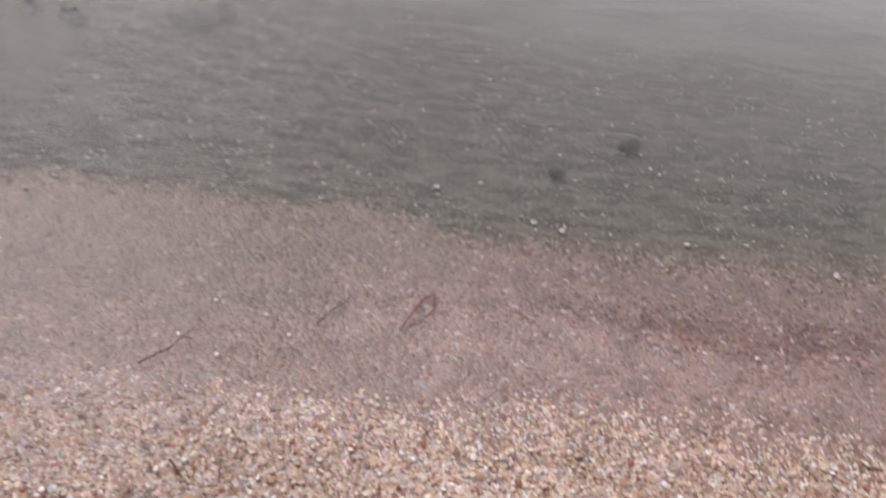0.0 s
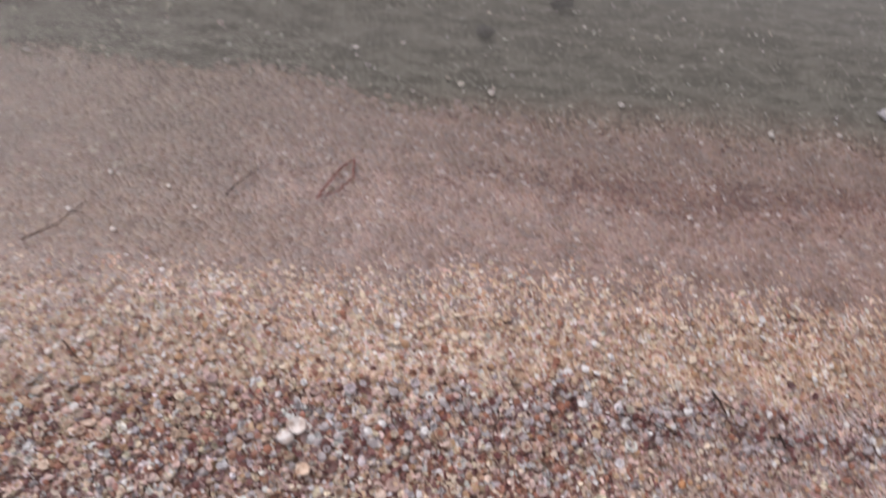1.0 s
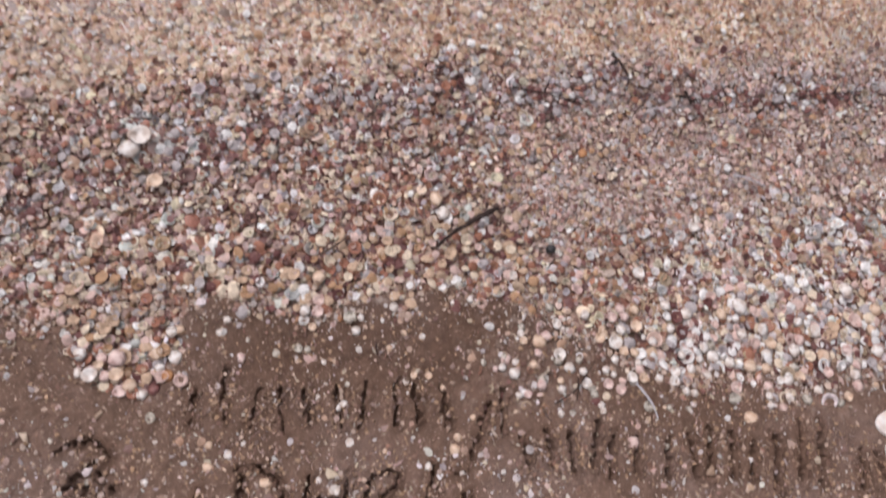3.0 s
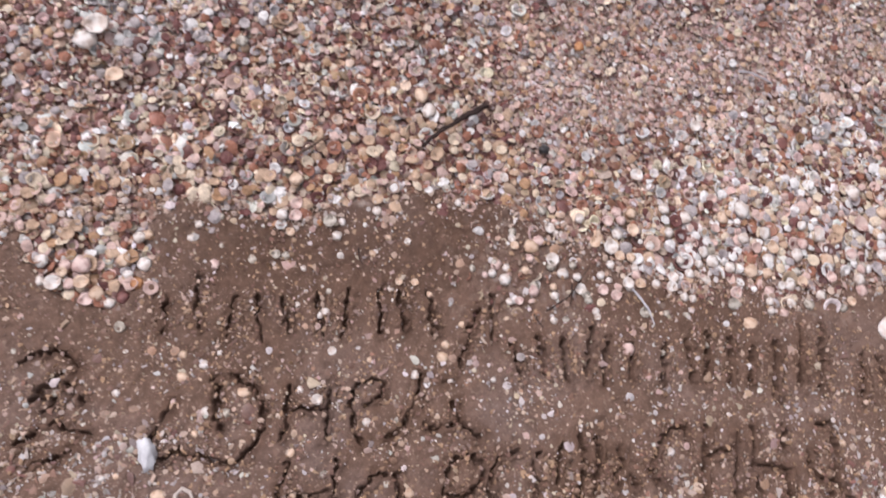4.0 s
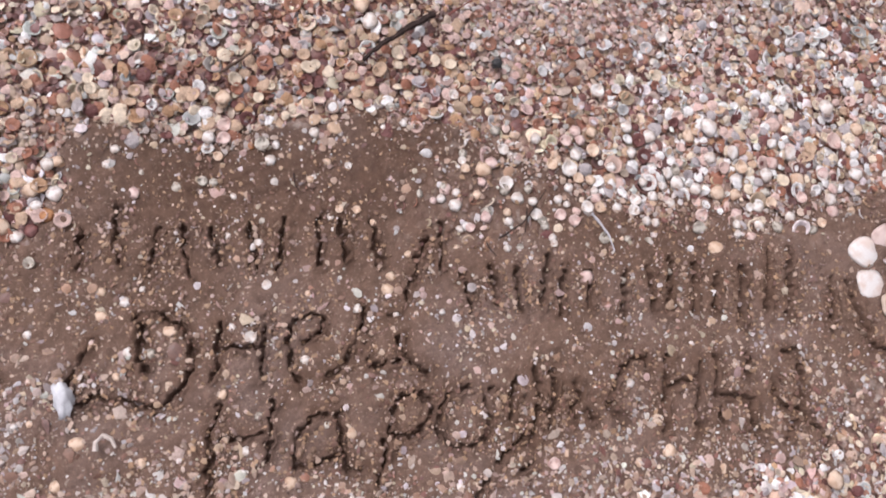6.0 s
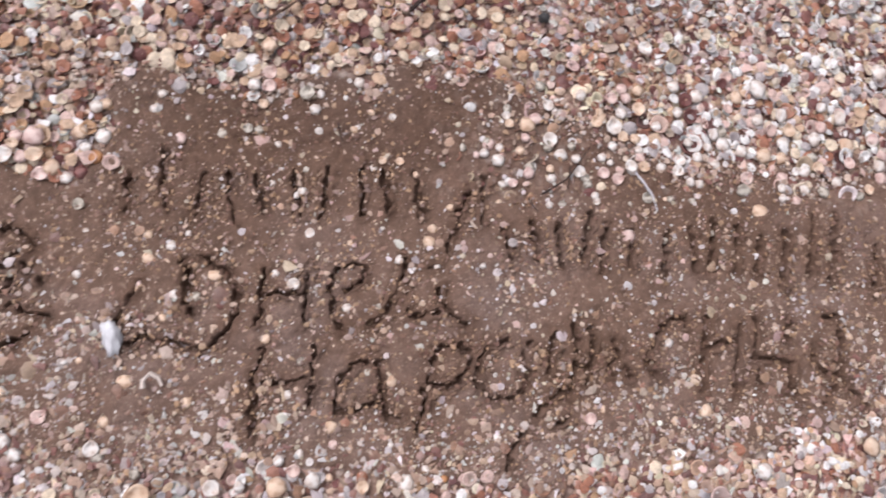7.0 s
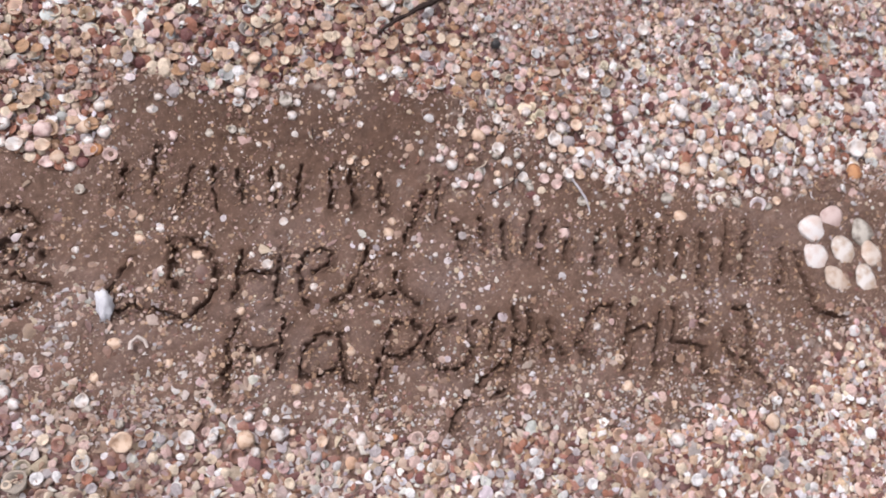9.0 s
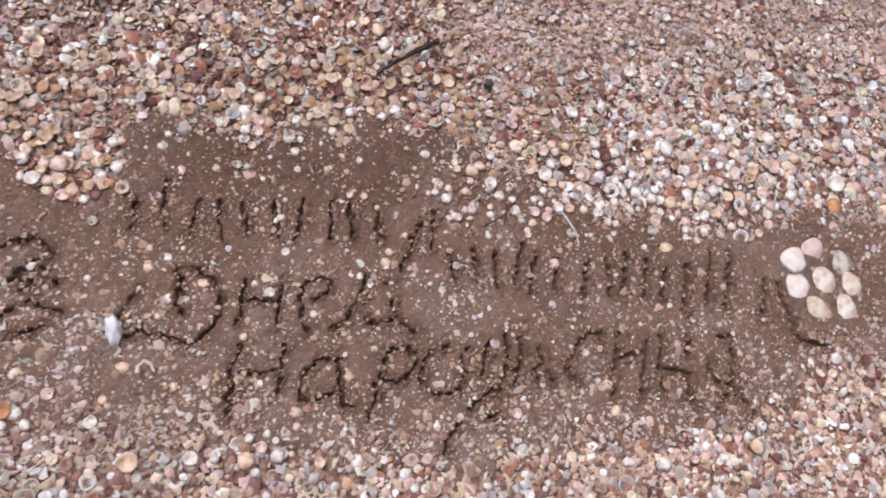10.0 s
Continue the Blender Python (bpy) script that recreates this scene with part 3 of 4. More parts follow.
MEANS = {"lilac": np.array((0.205, 0.14, 0.118)), "rust": np.array((0.14, 0.084, 0.069)), "slate": np.array((0.29, 0.222, 0.215)),
         "amber": np.array((0.43, 0.288, 0.21)), "fine": np.array((0.47, 0.345, 0.305)), "low": np.array((0.4, 0.295, 0.265)), "sunk": np.array((0.36, 0.345, 0.31))}


def scattered(x0, x1, y0, y1, gap, keep):
    """Points on a jittered grid; keep(x, y) is the chance that each stays."""
    gx, gy = np.meshgrid(np.arange(x0, x1, gap), np.arange(y0, y1, gap * 0.87))
    gx[1::2] += gap / 2
    x = (gx + gap * 0.9 * (rng.random(gx.shape) - 0.5)).ravel()
    y = (gy + gap * 0.9 * (rng.random(gy.shape) - 0.5)).ravel()
    ok = rng.random(x.size) < keep(x, y)
    return x[ok], y[ok]


def turned(count, tilt):
    """Random turns about z after a random lean of about tilt degrees."""
    a, b, lean = rng.random(count) * 2 * np.pi, rng.random(count) * 2 * np.pi, np.radians(np.abs(rng.standard_normal(count)) * tilt)
    lean = np.minimum(lean, 1.4)
    ux, uy, c, s = np.cos(b), np.sin(b), np.cos(lean), np.sin(lean)
    m = np.empty((count, 3, 3))
    m[:, 0] = np.c_[c + ux * ux * (1 - c), ux * uy * (1 - c), uy * s]
    m[:, 1] = np.c_[ux * uy * (1 - c), c + uy * uy * (1 - c), -ux * s]
    m[:, 2] = np.c_[-uy * s, ux * s, c]
    spin = np.zeros((count, 3, 3))
    spin[:, 0, 0], spin[:, 0, 1], spin[:, 1, 0], spin[:, 1, 1], spin[:, 2, 2] = np.cos(a), -np.sin(a), np.sin(a), np.cos(a), 1
    return m @ spin


def heap(batches):
    """Joins batches of (shapes, x, y, z, size, tilt, tones) into one mesh's verts, triangles and tones."""
    vs, ts, cs, fs, base = [], [], [], [], 0
    for shapes, x, y, z, size, tilt, tones in batches:
        pick = rng.integers(0, len(shapes), x.size)
        for k, (v, t, shade) in enumerate(shapes):
            at = np.flatnonzero(pick == k)
            if not at.size:
                continue
            w = np.einsum("mij,nj->mni", turned(at.size, tilt), v) * size[at][:, None, None]
            w += np.c_[x[at], y[at], z[at]][:, None]
            vs.append(w.reshape(-1, 3))
            ts.append((t[None] + (base + np.arange(at.size) * len(v))[:, None, None]).reshape(-1, 3))
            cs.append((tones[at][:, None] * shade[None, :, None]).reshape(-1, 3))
            fs.append(np.full(at.size * len(t), shade.min() < 1))
            base += at.size * len(v)
    return np.concatenate(vs), np.concatenate(ts), np.concatenate(fs), np.clip(np.concatenate(cs), 0, 0.85)


def tones_of(mix_name, count):
    p = np.array(MIXES[mix_name])
    c = TONES[rng.choice(len(TONES), count, p=p / p.sum())]
    c = c + MUTED.get(mix_name, 0.1) * (MEANS.get(mix_name, np.array((0.4, 0.285, 0.24))) - c)
    if mix_name in ("lilac", "rust"):
        # evenly wetted, with a few bright valves among them
        bright = rng.random((count, 1)) < 0.022
        return np.where(bright, (0.42, 0.37, 0.35), c * (0.84 + 0.28 * rng.random((count, 1))))
    return np.clip(c * (0.75 + 0.45 * rng.random((count, 1))) * (0.94 + 0.12 * rng.random((count, 3))), 0.01, 0.8)


def layers(region, gap, size, mix_name, keep, tilt=24, cups=0.22, chips=0.25, domes=None, rough=0.35, wash=None):
    """A bed of broken pieces with small and whole valves heaped on it."""
    heaped = rough > 0.1
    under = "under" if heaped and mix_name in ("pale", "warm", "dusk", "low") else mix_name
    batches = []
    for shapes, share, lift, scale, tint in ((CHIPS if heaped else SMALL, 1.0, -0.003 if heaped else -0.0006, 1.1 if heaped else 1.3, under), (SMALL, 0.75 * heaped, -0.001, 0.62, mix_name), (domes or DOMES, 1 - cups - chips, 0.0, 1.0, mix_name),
                                             (CUPS, cups, 0.0, 1.0, mix_name), (CHIPS, chips, 0.003 if heaped else 0.0002, 0.85, mix_name)):
        if share <= 0:
            continue
        # the heaps thin out raggedly towards their ends
        x, y = scattered(*region, gap, lambda u, v: keep(u, v) * share * step(0.0, 0.09, np.minimum(u - region[0], region[1] - u) + 0.08 * (vnoise(u, v, 0.06, 37) - 0.5)))
        s = size * scale * np.clip(np.exp(0.32 * rng.standard_normal(x.size)), 0.5, 2.0)
        z = beach_z(x, y) + lift - 0.1 * s + rough * size * rng.random(x.size) - 0.005
        batches.append((shapes, x, y, z, s, tilt, tones_of(tint, x.size) * (0.82 + 0.4 * vnoise(x, y, 0.045, 28))[:, None] * (1.0 if wash is None else wash(x, y))))
    return batches


def make_banks():
    upper = lambda x, y: bank(x, y) * (y > -0.15)
    dry = lambda x, y: upper(x, y) * (1 - amber_zone(x, y))
    dusk = lambda x, y: 0.85 * np.exp(-((x - 0.36) / 0.26) ** 2 - ((y - 0.36 + 0.08 * (vnoise(x, y, 0.09, 29) - 0.5)) / 0.085) ** 2)
    coarse = lambda x, y: dry(x, y) * (1 - 0.9 * fine_zone(x, y)) * (1 - 0.9 * slate_zone(x, y))
    b = layers((0.2, 1.72, -0.16, 0.5), 0.0098, 0.0134, "pale", lambda x, y: coarse(x, y) * pale_zone(x, y), 22, 0.3, 0.2, None, 0.3)
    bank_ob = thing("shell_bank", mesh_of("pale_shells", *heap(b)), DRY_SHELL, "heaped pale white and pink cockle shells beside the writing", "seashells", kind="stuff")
    lay_pieces(bank_ob, (0.5, 1.3, -0.1, 0.16), lambda x, y: dry(x, y) * pale_zone(x, y), 0.0168, 300, "pale")
    b = layers((-0.8, 1.7, 0.0, 0.72), 0.0094, 0.0126, "warm", lambda x, y: coarse(x, y) * (1 - pale_zone(x, y)) * (1 - dusk(x, y)), 24, 0.28, 0.3, None, 0.32)
    b += layers((-0.35, 1.05, 0.15, 0.6), 0.0094, 0.0126, "dusk", lambda x, y: coarse(x, y) * (1 - pale_zone(x, y)) * dusk(x, y), 24, 0.28, 0.3, None, 0.32)
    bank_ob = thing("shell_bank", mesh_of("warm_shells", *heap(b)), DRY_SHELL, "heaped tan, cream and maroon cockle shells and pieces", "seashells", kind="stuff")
    lay_pieces(bank_ob, (-0.15, 0.6, 0.16, 0.36), lambda x, y: dry(x, y) * (1 - pale_zone(x, y)), 0.0162, 300, "warm")
    b = layers((0.3, 1.66, 0.15, 0.72), 0.0072, 0.0079, "fine", lambda x, y: dry(x, y) * fine_zone(x, y) * (1 - 0.9 * slate_zone(x, y)), 9, 0.05, 0.3, DOMES[:1] + SMALL, 0.16)
    bank_ob = thing("shell_bank", mesh_of("fine_shells", *heap(b)), DRY_SHELL, "small worn pinkish shells behind the pale bank", "seashells", kind="stuff")
    b = layers((-0.8, 1.8, 0.35, 0.72), 0.0088, 0.0112, "slate", lambda x, y: upper(x, y) * 0.95 * slate_zone(x, y))
    lay_pieces(bank_ob, (0.55, 1.3, 0.25, 0.5), lambda x, y: fine_zone(x, y) * (1 - slate_zone(x, y)), 0.0098, 300, "warm")
    bank_ob = thing("shell_bank", mesh_of("slate_shells", *heap(b)), WET_SHELL, "damp strip of grey and dark maroon shells along the bank", "seashells", kind="stuff")
    tawny = lambda x, y: (1 - 0.2 * step(0.1, -0.4, x))[:, None] * np.array((1.0, 0.985, 0.96))
    b = layers((-1.0, 1.85, 0.5, 0.95), 0.0072, 0.0086, "amber", lambda x, y: amber_zone(x, y) * (1 - wet_zone(x, y)), 9, 0.04, 0.3, SMALL, 0.08, tawny)
    lay_pieces(bank_ob, (-0.2, 1.3, 0.42, 0.64), lambda x, y: slate_zone(x, y), 0.0135, 300, "slate")
    bank_ob = thing("shell_berm", mesh_of("amber_shells", *heap(b)), DRY_SHELL, "berm of small amber and cream shells above the sea", "seashells", kind="stuff")
    lay_pieces(bank_ob, (-0.4, 1.2, 0.62, 0.78), lambda x, y: amber_zone(x, y), 0.0118, 300, "amber")
    washed = lambda x, y: wet_zone(x, y) * step(0.1, -0.06, y - bed_edge(x) + 0.06 * (vnoise(x, y, 0.12, 12) - 0.5)) * step(0.16, 0.0, np.abs(x - 0.35) - 0.75 - 0.55 * y + 0.12 * (vnoise(x, y, 0.08, 38) - 0.5))
    rust = lambda x, y: (0.3 + 0.7 * step(0.3, 0.8, x)) * np.exp(-((y - 1.22 + 0.06 * step(0.5, 1.1, x) + 0.06 * (vnoise(x, y, 0.2, 22) - 0.5)) / (0.04 + 0.06 * step(0.4, 1.1, x))) ** 2)
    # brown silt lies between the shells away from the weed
    silt_and_sheen = lambda x, y: step(0.25, -0.5, x + 0.3 * (vnoise(x, y, 0.3, 33) - 0.5)) * step(0.76, 1.02, y)
    silty = lambda x, y: 1 - silt_and_sheen(x, y)[:, None] * np.array((0.37, 0.41, 0.49))
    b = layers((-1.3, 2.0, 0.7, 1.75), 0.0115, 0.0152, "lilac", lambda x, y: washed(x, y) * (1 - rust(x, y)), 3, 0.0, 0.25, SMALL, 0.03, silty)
    b += layers((-1.3, 2.0, 0.9, 1.4), 0.0115, 0.0148, "rust", lambda x, y: washed(x, y) * rust(x, y), 4, 0.0, 0.3, SMALL, 0.03)
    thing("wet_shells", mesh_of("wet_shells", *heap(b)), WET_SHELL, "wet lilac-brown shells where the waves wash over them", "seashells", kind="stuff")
    worn = lambda x, y: np.interp(x, [0.0, 0.2, 0.5, 0.8], [0.76, 0.95, 1.0, 1.12])[:, None]
    below = lambda x, y: bank(x, y) * (y < low_edge(x) + 0.06) * step(0.003, 0.012, from_stroke(x, y))
    b = layers((-0.45, 1.5, -0.62, -0.1), 0.011, 0.015, "low", lambda x, y: 0.6 * below(x, y), 12, 0.06, 0.8, None, 0.16, worn)
    b += layers((-0.45, 1.5, -0.62, -0.1), 0.0125, 0.0138, "low", lambda x, y: 0.8 * below(x, y), 12, 0.05, 0.8, None, 0.16, worn)
    bank_ob = thing("shell_bank", mesh_of("lower_shells", *heap(b)), DRY_SHELL, "pinkish broken shells heaped below the writing", "seashells", kind="stuff")
    lay_pieces(bank_ob, (-0.15, 1.2, -0.46, -0.2), lambda x, y: 0.6 * bank(x, y) * (y < low_edge(x)), 0.0128, 300, "pale")


def piece_material(name, stops):
    m, n, l, p = material(name)
    info = n.new("ShaderNodeObjectInfo")
    r = n.new("ShaderNodeValToRGB")
    r.color_ramp.interpolation = "CONSTANT"
    while len(r.color_ramp.elements) < len(stops):
        r.color_ramp.elements.new(0.5)
    for k, e in enumerate(r.color_ramp.elements):
        e.position, e.color = k / len(stops), (*stops[k], 1)
    l.new(info.outputs["Random"], r.inputs[0])
    c = n.new("ShaderNodeTexCoord")
    t = n.new("ShaderNodeTexNoise")
    t.inputs["Scale"].default_value, t.inputs["Detail"].default_value = 4.0, 4.0
    l.new(c.outputs["Object"], t.inputs["Vector"])
    l.new(mix(n, l, "MULTIPLY", r.outputs[0], ramp(n, l, t.outputs[0], (0.3, 0.75), (0.7, 1.1)), 1.0), p.inputs["Base Color"])
    p.inputs["Roughness"].default_value = 0.55
    bump(n, l, p, t.outputs[0], 0.3, 0.04)
    return m


def lay_pieces(parent, region, keep, size, count, tint):
    """Single valves of a bank that can be told apart, each a part of it."""
    shapes = PIECES[tint, "dome"] * 2 + PIECES[tint, "cup"]
    x, y = scattered(*region, size * 0.95, keep)
    pick = rng.permutation(x.size)[:count]
    for k in pick:
        ob = new("shell", shapes[int(rng.integers(len(shapes)))])
        ob.parent = parent
        s = float(size * np.clip(np.exp(0.2 * rng.standard_normal()), 0.7, 1.5))
        lean = rng.standard_normal(2) * 15
        ob.matrix_world = pose(x[k], y[k], float(beach_z(x[k], y[k])) - 0.001, lean[0], lean[1], rng.random() * 360) @ Matrix.Diagonal((s, s, s, 1))


PIECES = {}
for tint, stops in (("pale", [WHITE, CREAM, PINK, TAN, WHITE, GREY, PINK, BROWN, CREAM, GREY, WHITE, MAROON]),
                    ("slate", [MAROON, GREY, BROWN, PINK, GREY, MAROON, TAN, GREY, BROWN, WHITE, MAROON, GREY]),
                    ("amber", [CREAM, TAN, TAN, PINK, CREAM, ORANGE, TAN, CREAM, WHITE, TAN, BROWN, CREAM]),
                    ("warm", [TAN, CREAM, PINK, BROWN, TAN, GREY, PINK, MAROON, CREAM, ORANGE, WHITE, TAN])):
    single = piece_material(tint + "_single_shell", stops)
    for form, shapes in (("dome", DOMES), ("cup", CUPS)):
        PIECES[tint, form] = [mesh_of(form + "_piece", v, t) for v, t, _ in shapes]
        for piece in PIECES[tint, form]:
            piece.materials.append(single)


def make_grit():
    def keep(x, y):
        thick = 0.24 - 0.14 * step(0.02, 0.12, y + 0.15 * x) + 0.32 * step(0.13, 0.0, y - low_edge(x)) + 0.34 * step(0.16, -0.08, x) * step(0.12, -0.1, y) + 0.2 * step(0.06, 0.0, bank_edge(x) - y)
        thick *= step(0.3, 0.6, vnoise(x, y, 0.05, 19)) * 0.75 + 0.55
        return np.clip(thick, 0, 1) * (bank(x, y) < 0.5) * (0.15 + 0.85 * step(0.004, 0.012, from_stroke(x, y))) * (1 - 0.75 * step(0.17, 0.1, np.hypot(x - 1.12, y + 0.13)))
    b = []
    for gap, size, share in ((0.0046, 0.0026, 0.6), (0.0056, 0.004, 0.75), (0.0085, 0.0062, 0.8), (0.0125, 0.0088, 0.55), (0.02, 0.012, 0.55)):
        x, y = scattered(-0.4, 1.5, -0.36, 0.32, gap, lambda u, v: share * keep(u, v))
        s = size * np.clip(np.exp(0.35 * rng.standard_normal(x.size)), 0.4, 2.0)
        b.append((CHIPS + SMALL, x, y, beach_z(x, y) + groove(x, y) + 0.0005, s, 14, tones_of("grit", x.size) * np.interp(x, [-0.05, 0.25], [0.74, 0.9])[:, None]))
    thing("shell_grit", mesh_of("shell_grit", *heap(b)), DRY_SHELL, "small pale shell pieces strewn over the brown sand", "shell pieces", kind="stuff")
    x, y = scattered(-1.8, 2.6, 1.3, 3.2, 0.03, lambda u, v: 0.24 * step(-0.05, 0.1, v - bed_edge(u)))
    s = 0.0095 * np.clip(np.exp(0.4 * rng.standard_normal(x.size)), 0.4, 2.2)
    b = [(DOMES + CHIPS, x, y, beach_z(x, y), s, 14, tones_of("sunk", x.size))]
    thing("sunken_shells", mesh_of("sunken_shells", *heap(b)), WET_SHELL, "pale shells scattered on the grey sea bed", "seashells", kind="stuff")


def make_clods():
    x, y = [], []
    for ax, ay, bx, by in SEGMENTS:
        k = max(3, int(math.hypot(bx - ax, by - ay) / 0.0035))
        f = rng.random(k)
        side = rng.choice([-1, 1], k) * (0.008 + 0.009 * rng.random(k))
        d = math.hypot(bx - ax, by - ay)
        x.append(ax + f * (bx - ax) - side * (by - ay) / d)
        y.append(ay + f * (by - ay) + side * (bx - ax) / d)
    x, y = np.concatenate(x), np.concatenate(y)
    s = 0.005 * np.clip(np.exp(0.4 * rng.standard_normal(x.size)), 0.4, 2.2)
    lump = [valve(6, 2, 0.5, False, 0.8, 0.0, 0, 80 + k) for k in range(3)]
    tones = np.array((0.2, 0.125, 0.085)) * (0.7 + 0.7 * rng.random((x.size, 1)))
    b = [(lump, x, y, beach_z(x, y) + groove(x, y) - 0.001, s, 30, tones)]
    thing("sand_clods", mesh_of("sand_clods", *heap(b)), DRY_SHELL, "crumbs of brown sand thrown up along the furrows", "sand crumbs", kind="stuff")


def make_flakes():
    """Brownish flakes, on the sand everywhere and thickest along the furrows."""
    x, y = scattered(-0.4, 1.5, -0.38, 0.3, 0.0058, lambda u, v: 0.5 * (bank(u, v) < 0.5) * step(0.1, 0.75, vnoise(u, v, 0.06, 27)))
    fx, fy = [x], [y]
    for ax, ay, bx, by in SEGMENTS:
        k = max(4, int(math.hypot(bx - ax, by - ay) / 0.0019))
        f = rng.random(k)
        fx.append(ax + f * (bx - ax) + 0.011 * rng.standard_normal(k))
        fy.append(ay + f * (by - ay) + 0.011 * rng.standard_normal(k))
    x, y = np.concatenate(fx), np.concatenate(fy)
    s = 0.0052 * np.clip(np.exp(0.45 * rng.standard_normal(x.size)), 0.4, 2.0)
    hues = np.array([(0.3, 0.185, 0.11), (0.2, 0.11, 0.078), (0.4, 0.26, 0.16), (0.16, 0.085, 0.062), (0.45, 0.33, 0.26), (0.25, 0.17, 0.145)])
    tones = hues[rng.integers(0, len(hues), x.size)] * (0.8 + 0.4 * rng.random((x.size, 1)))
    b = [(CHIPS, x, y, beach_z(x, y) + groove(x, y) + 0.0006, s, 24, tones)]
    # broader worn flakes on the way to the lower bank, and debris along the edge of the upper one
    low = lambda u, v: 0.42 * (step(0.12, 0.02, v - low_edge(u)) + 0.6 * step(0.18, 0.0, u) * step(0.1, -0.06, v)) * step(0.25, 0.6, vnoise(u, v, 0.05, 36)) * (bank(u, v) < 0.6) * step(0.004, 0.012, from_stroke(u, v))
    edge = lambda u, v: 0.8 * np.exp(-((v - bank_edge(u) + 0.008) / 0.022) ** 2) * step(0.2, 0.6, vnoise(u, v, 0.04, 37))
    worn = np.array([(0.33, 0.22, 0.165), (0.42, 0.31, 0.25), (0.5, 0.39, 0.32), (0.27, 0.155, 0.115), (0.46, 0.4, 0.37), (0.2, 0.09, 0.075)])
    for keep, gap, size in ((low, 0.0088, 0.0094), (edge, 0.0062, 0.0072)):
        x, y = scattered(-0.4, 1.4, -0.4, 0.4, gap, keep)
        s = size * np.clip(np.exp(0.4 * rng.standard_normal(x.size)), 0.4, 2.0)
        b.append((CHIPS + SMALL[:1], x, y, beach_z(x, y) + groove(x, y) + 0.001, s, 20, worn[rng.integers(0, len(worn), x.size)] * (0.8 + 0.4 * rng.random((x.size, 1)))))
    thing("sand_flakes", mesh_of("sand_flakes", *heap(b)), DRY_SHELL, "brown and tan shell flakes lying on the sand", "shell pieces", kind="stuff")


# ---- single shells ----
def valve_mesh(name, height, long, ribs, seed, cup=False, fine=5, beak=0.1, taper=0.12):
    v, t, _ = valve(8 * fine, fine, height, True, long, beak, ribs, seed, taper)
    if cup:
        v = v * [1, -1, -1] + [0, 0, height]
    return mesh_of(name, v, t)


def set_shell(me, mat, x, y, size, turn, lean=0.0, lift=0.0, name="shell", label="", group=""):
    ob = new(name, me)
    if not me.materials:
        me.materials.append(mat)
    ob.matrix_world = pose(x, y, float(beach_z(x, y)) + lift, lean, lean * 0.6, turn) @ Matrix.Diagonal((size, size, size, 1))
    return tagged(ob, label, "seashell", group)


def make_flower():
    mats = {"white": WHITE_VALVE, "pink": BLUSH_VALVE, "grey": GREY_VALVE, "tan": CREAM_VALVE, "brown": WORN_VALVE}
    says = {"white": "large white cockle shell laid in a flower ring on sand", "pink": "large pale pink cockle shell laid in a flower ring",
            "grey": "large greyish cockle shell laid in a flower ring", "tan": "large cream and tan cockle shell laid in a flower ring",
            "brown": "large white cockle shell with brown bands in a flower ring"}
    for k, (x, y, size, turn, tone, long, taper) in enumerate([
            (1.083, -0.113, 0.042, 120, "white", 0.98, 0.1), (1.128, -0.099, 0.041, 8, "pink", 0.8, 0.1), (1.172, -0.133, 0.042, 65, "grey", 0.85, 0.35),
            (1.071, -0.161, 0.040, 18, "white", 1.12, 0.45), (1.124, -0.158, 0.041, 14, "brown", 1.08, 0.4), (1.171, -0.173, 0.034, 170, "tan", 1.08, 0.15),
            (1.093, -0.201, 0.033, 50, "tan", 1.42, 0.12), (1.144, -0.210, 0.036, 6, "brown", 1.2, 0.3)]):
        me = valve_mesh("flower_valve", 0.11 + 0.012 * (k % 3), long, 20, 100 + k, False, 6, 0.05 + 0.03 * (k % 3), taper)
        set_shell(me, mats[tone], x, y, 1.15 * size, turn, 4, 0.001, "cockle_shell", says[tone], "flower of eight shells")


# the shells that stand out one by one: place, width, form and colour
TONGUE = [
    (-0.097, 0.231, 0.019, "dome", "white"), (-0.048, 0.216, 0.026, "dome", "pink"), (0.005, 0.212, 0.019, "dome", "tan"), (0.030, 0.203, 0.020, "dome", "white"), (0.029, 0.241, 0.017, "dome", "white"),
    (0.040, 0.243, 0.015, "dome", "tan"), (-0.034, 0.173, 0.020, "dome", "tan"), (0.017, 0.178, 0.018, "dome", "orange"), (-0.003, 0.163, 0.018, "dome", "maroon"), (-0.020, 0.158, 0.015, "dome", "white"),
    (-0.051, 0.192, 0.020, "cup", "tan"), (-0.086, 0.198, 0.022, "cup", "white"), (0.033, 0.178, 0.010, "dome", "white"), (-0.068, 0.220, 0.016, "dome", "pink"), (-0.103, 0.206, 0.014, "dome", "white"),
    (0.008, 0.192, 0.015, "long", "white"), (-0.048, 0.168, 0.019, "cup", "pink"), (-0.066, 0.193, 0.017, "dome", "pink"), (-0.073, 0.211, 0.014, "cup", "tan"), (-0.010, 0.123, 0.015, "cup", "grey"),
    (0.108, 0.246, 0.012, "dome", "white"), (0.095, 0.228, 0.012, "dome", "white"), (0.132, 0.210, 0.010, "long", "grey"), (0.119, 0.186, 0.017, "long", "pink"), (0.171, 0.183, 0.015, "dome", "grey")]
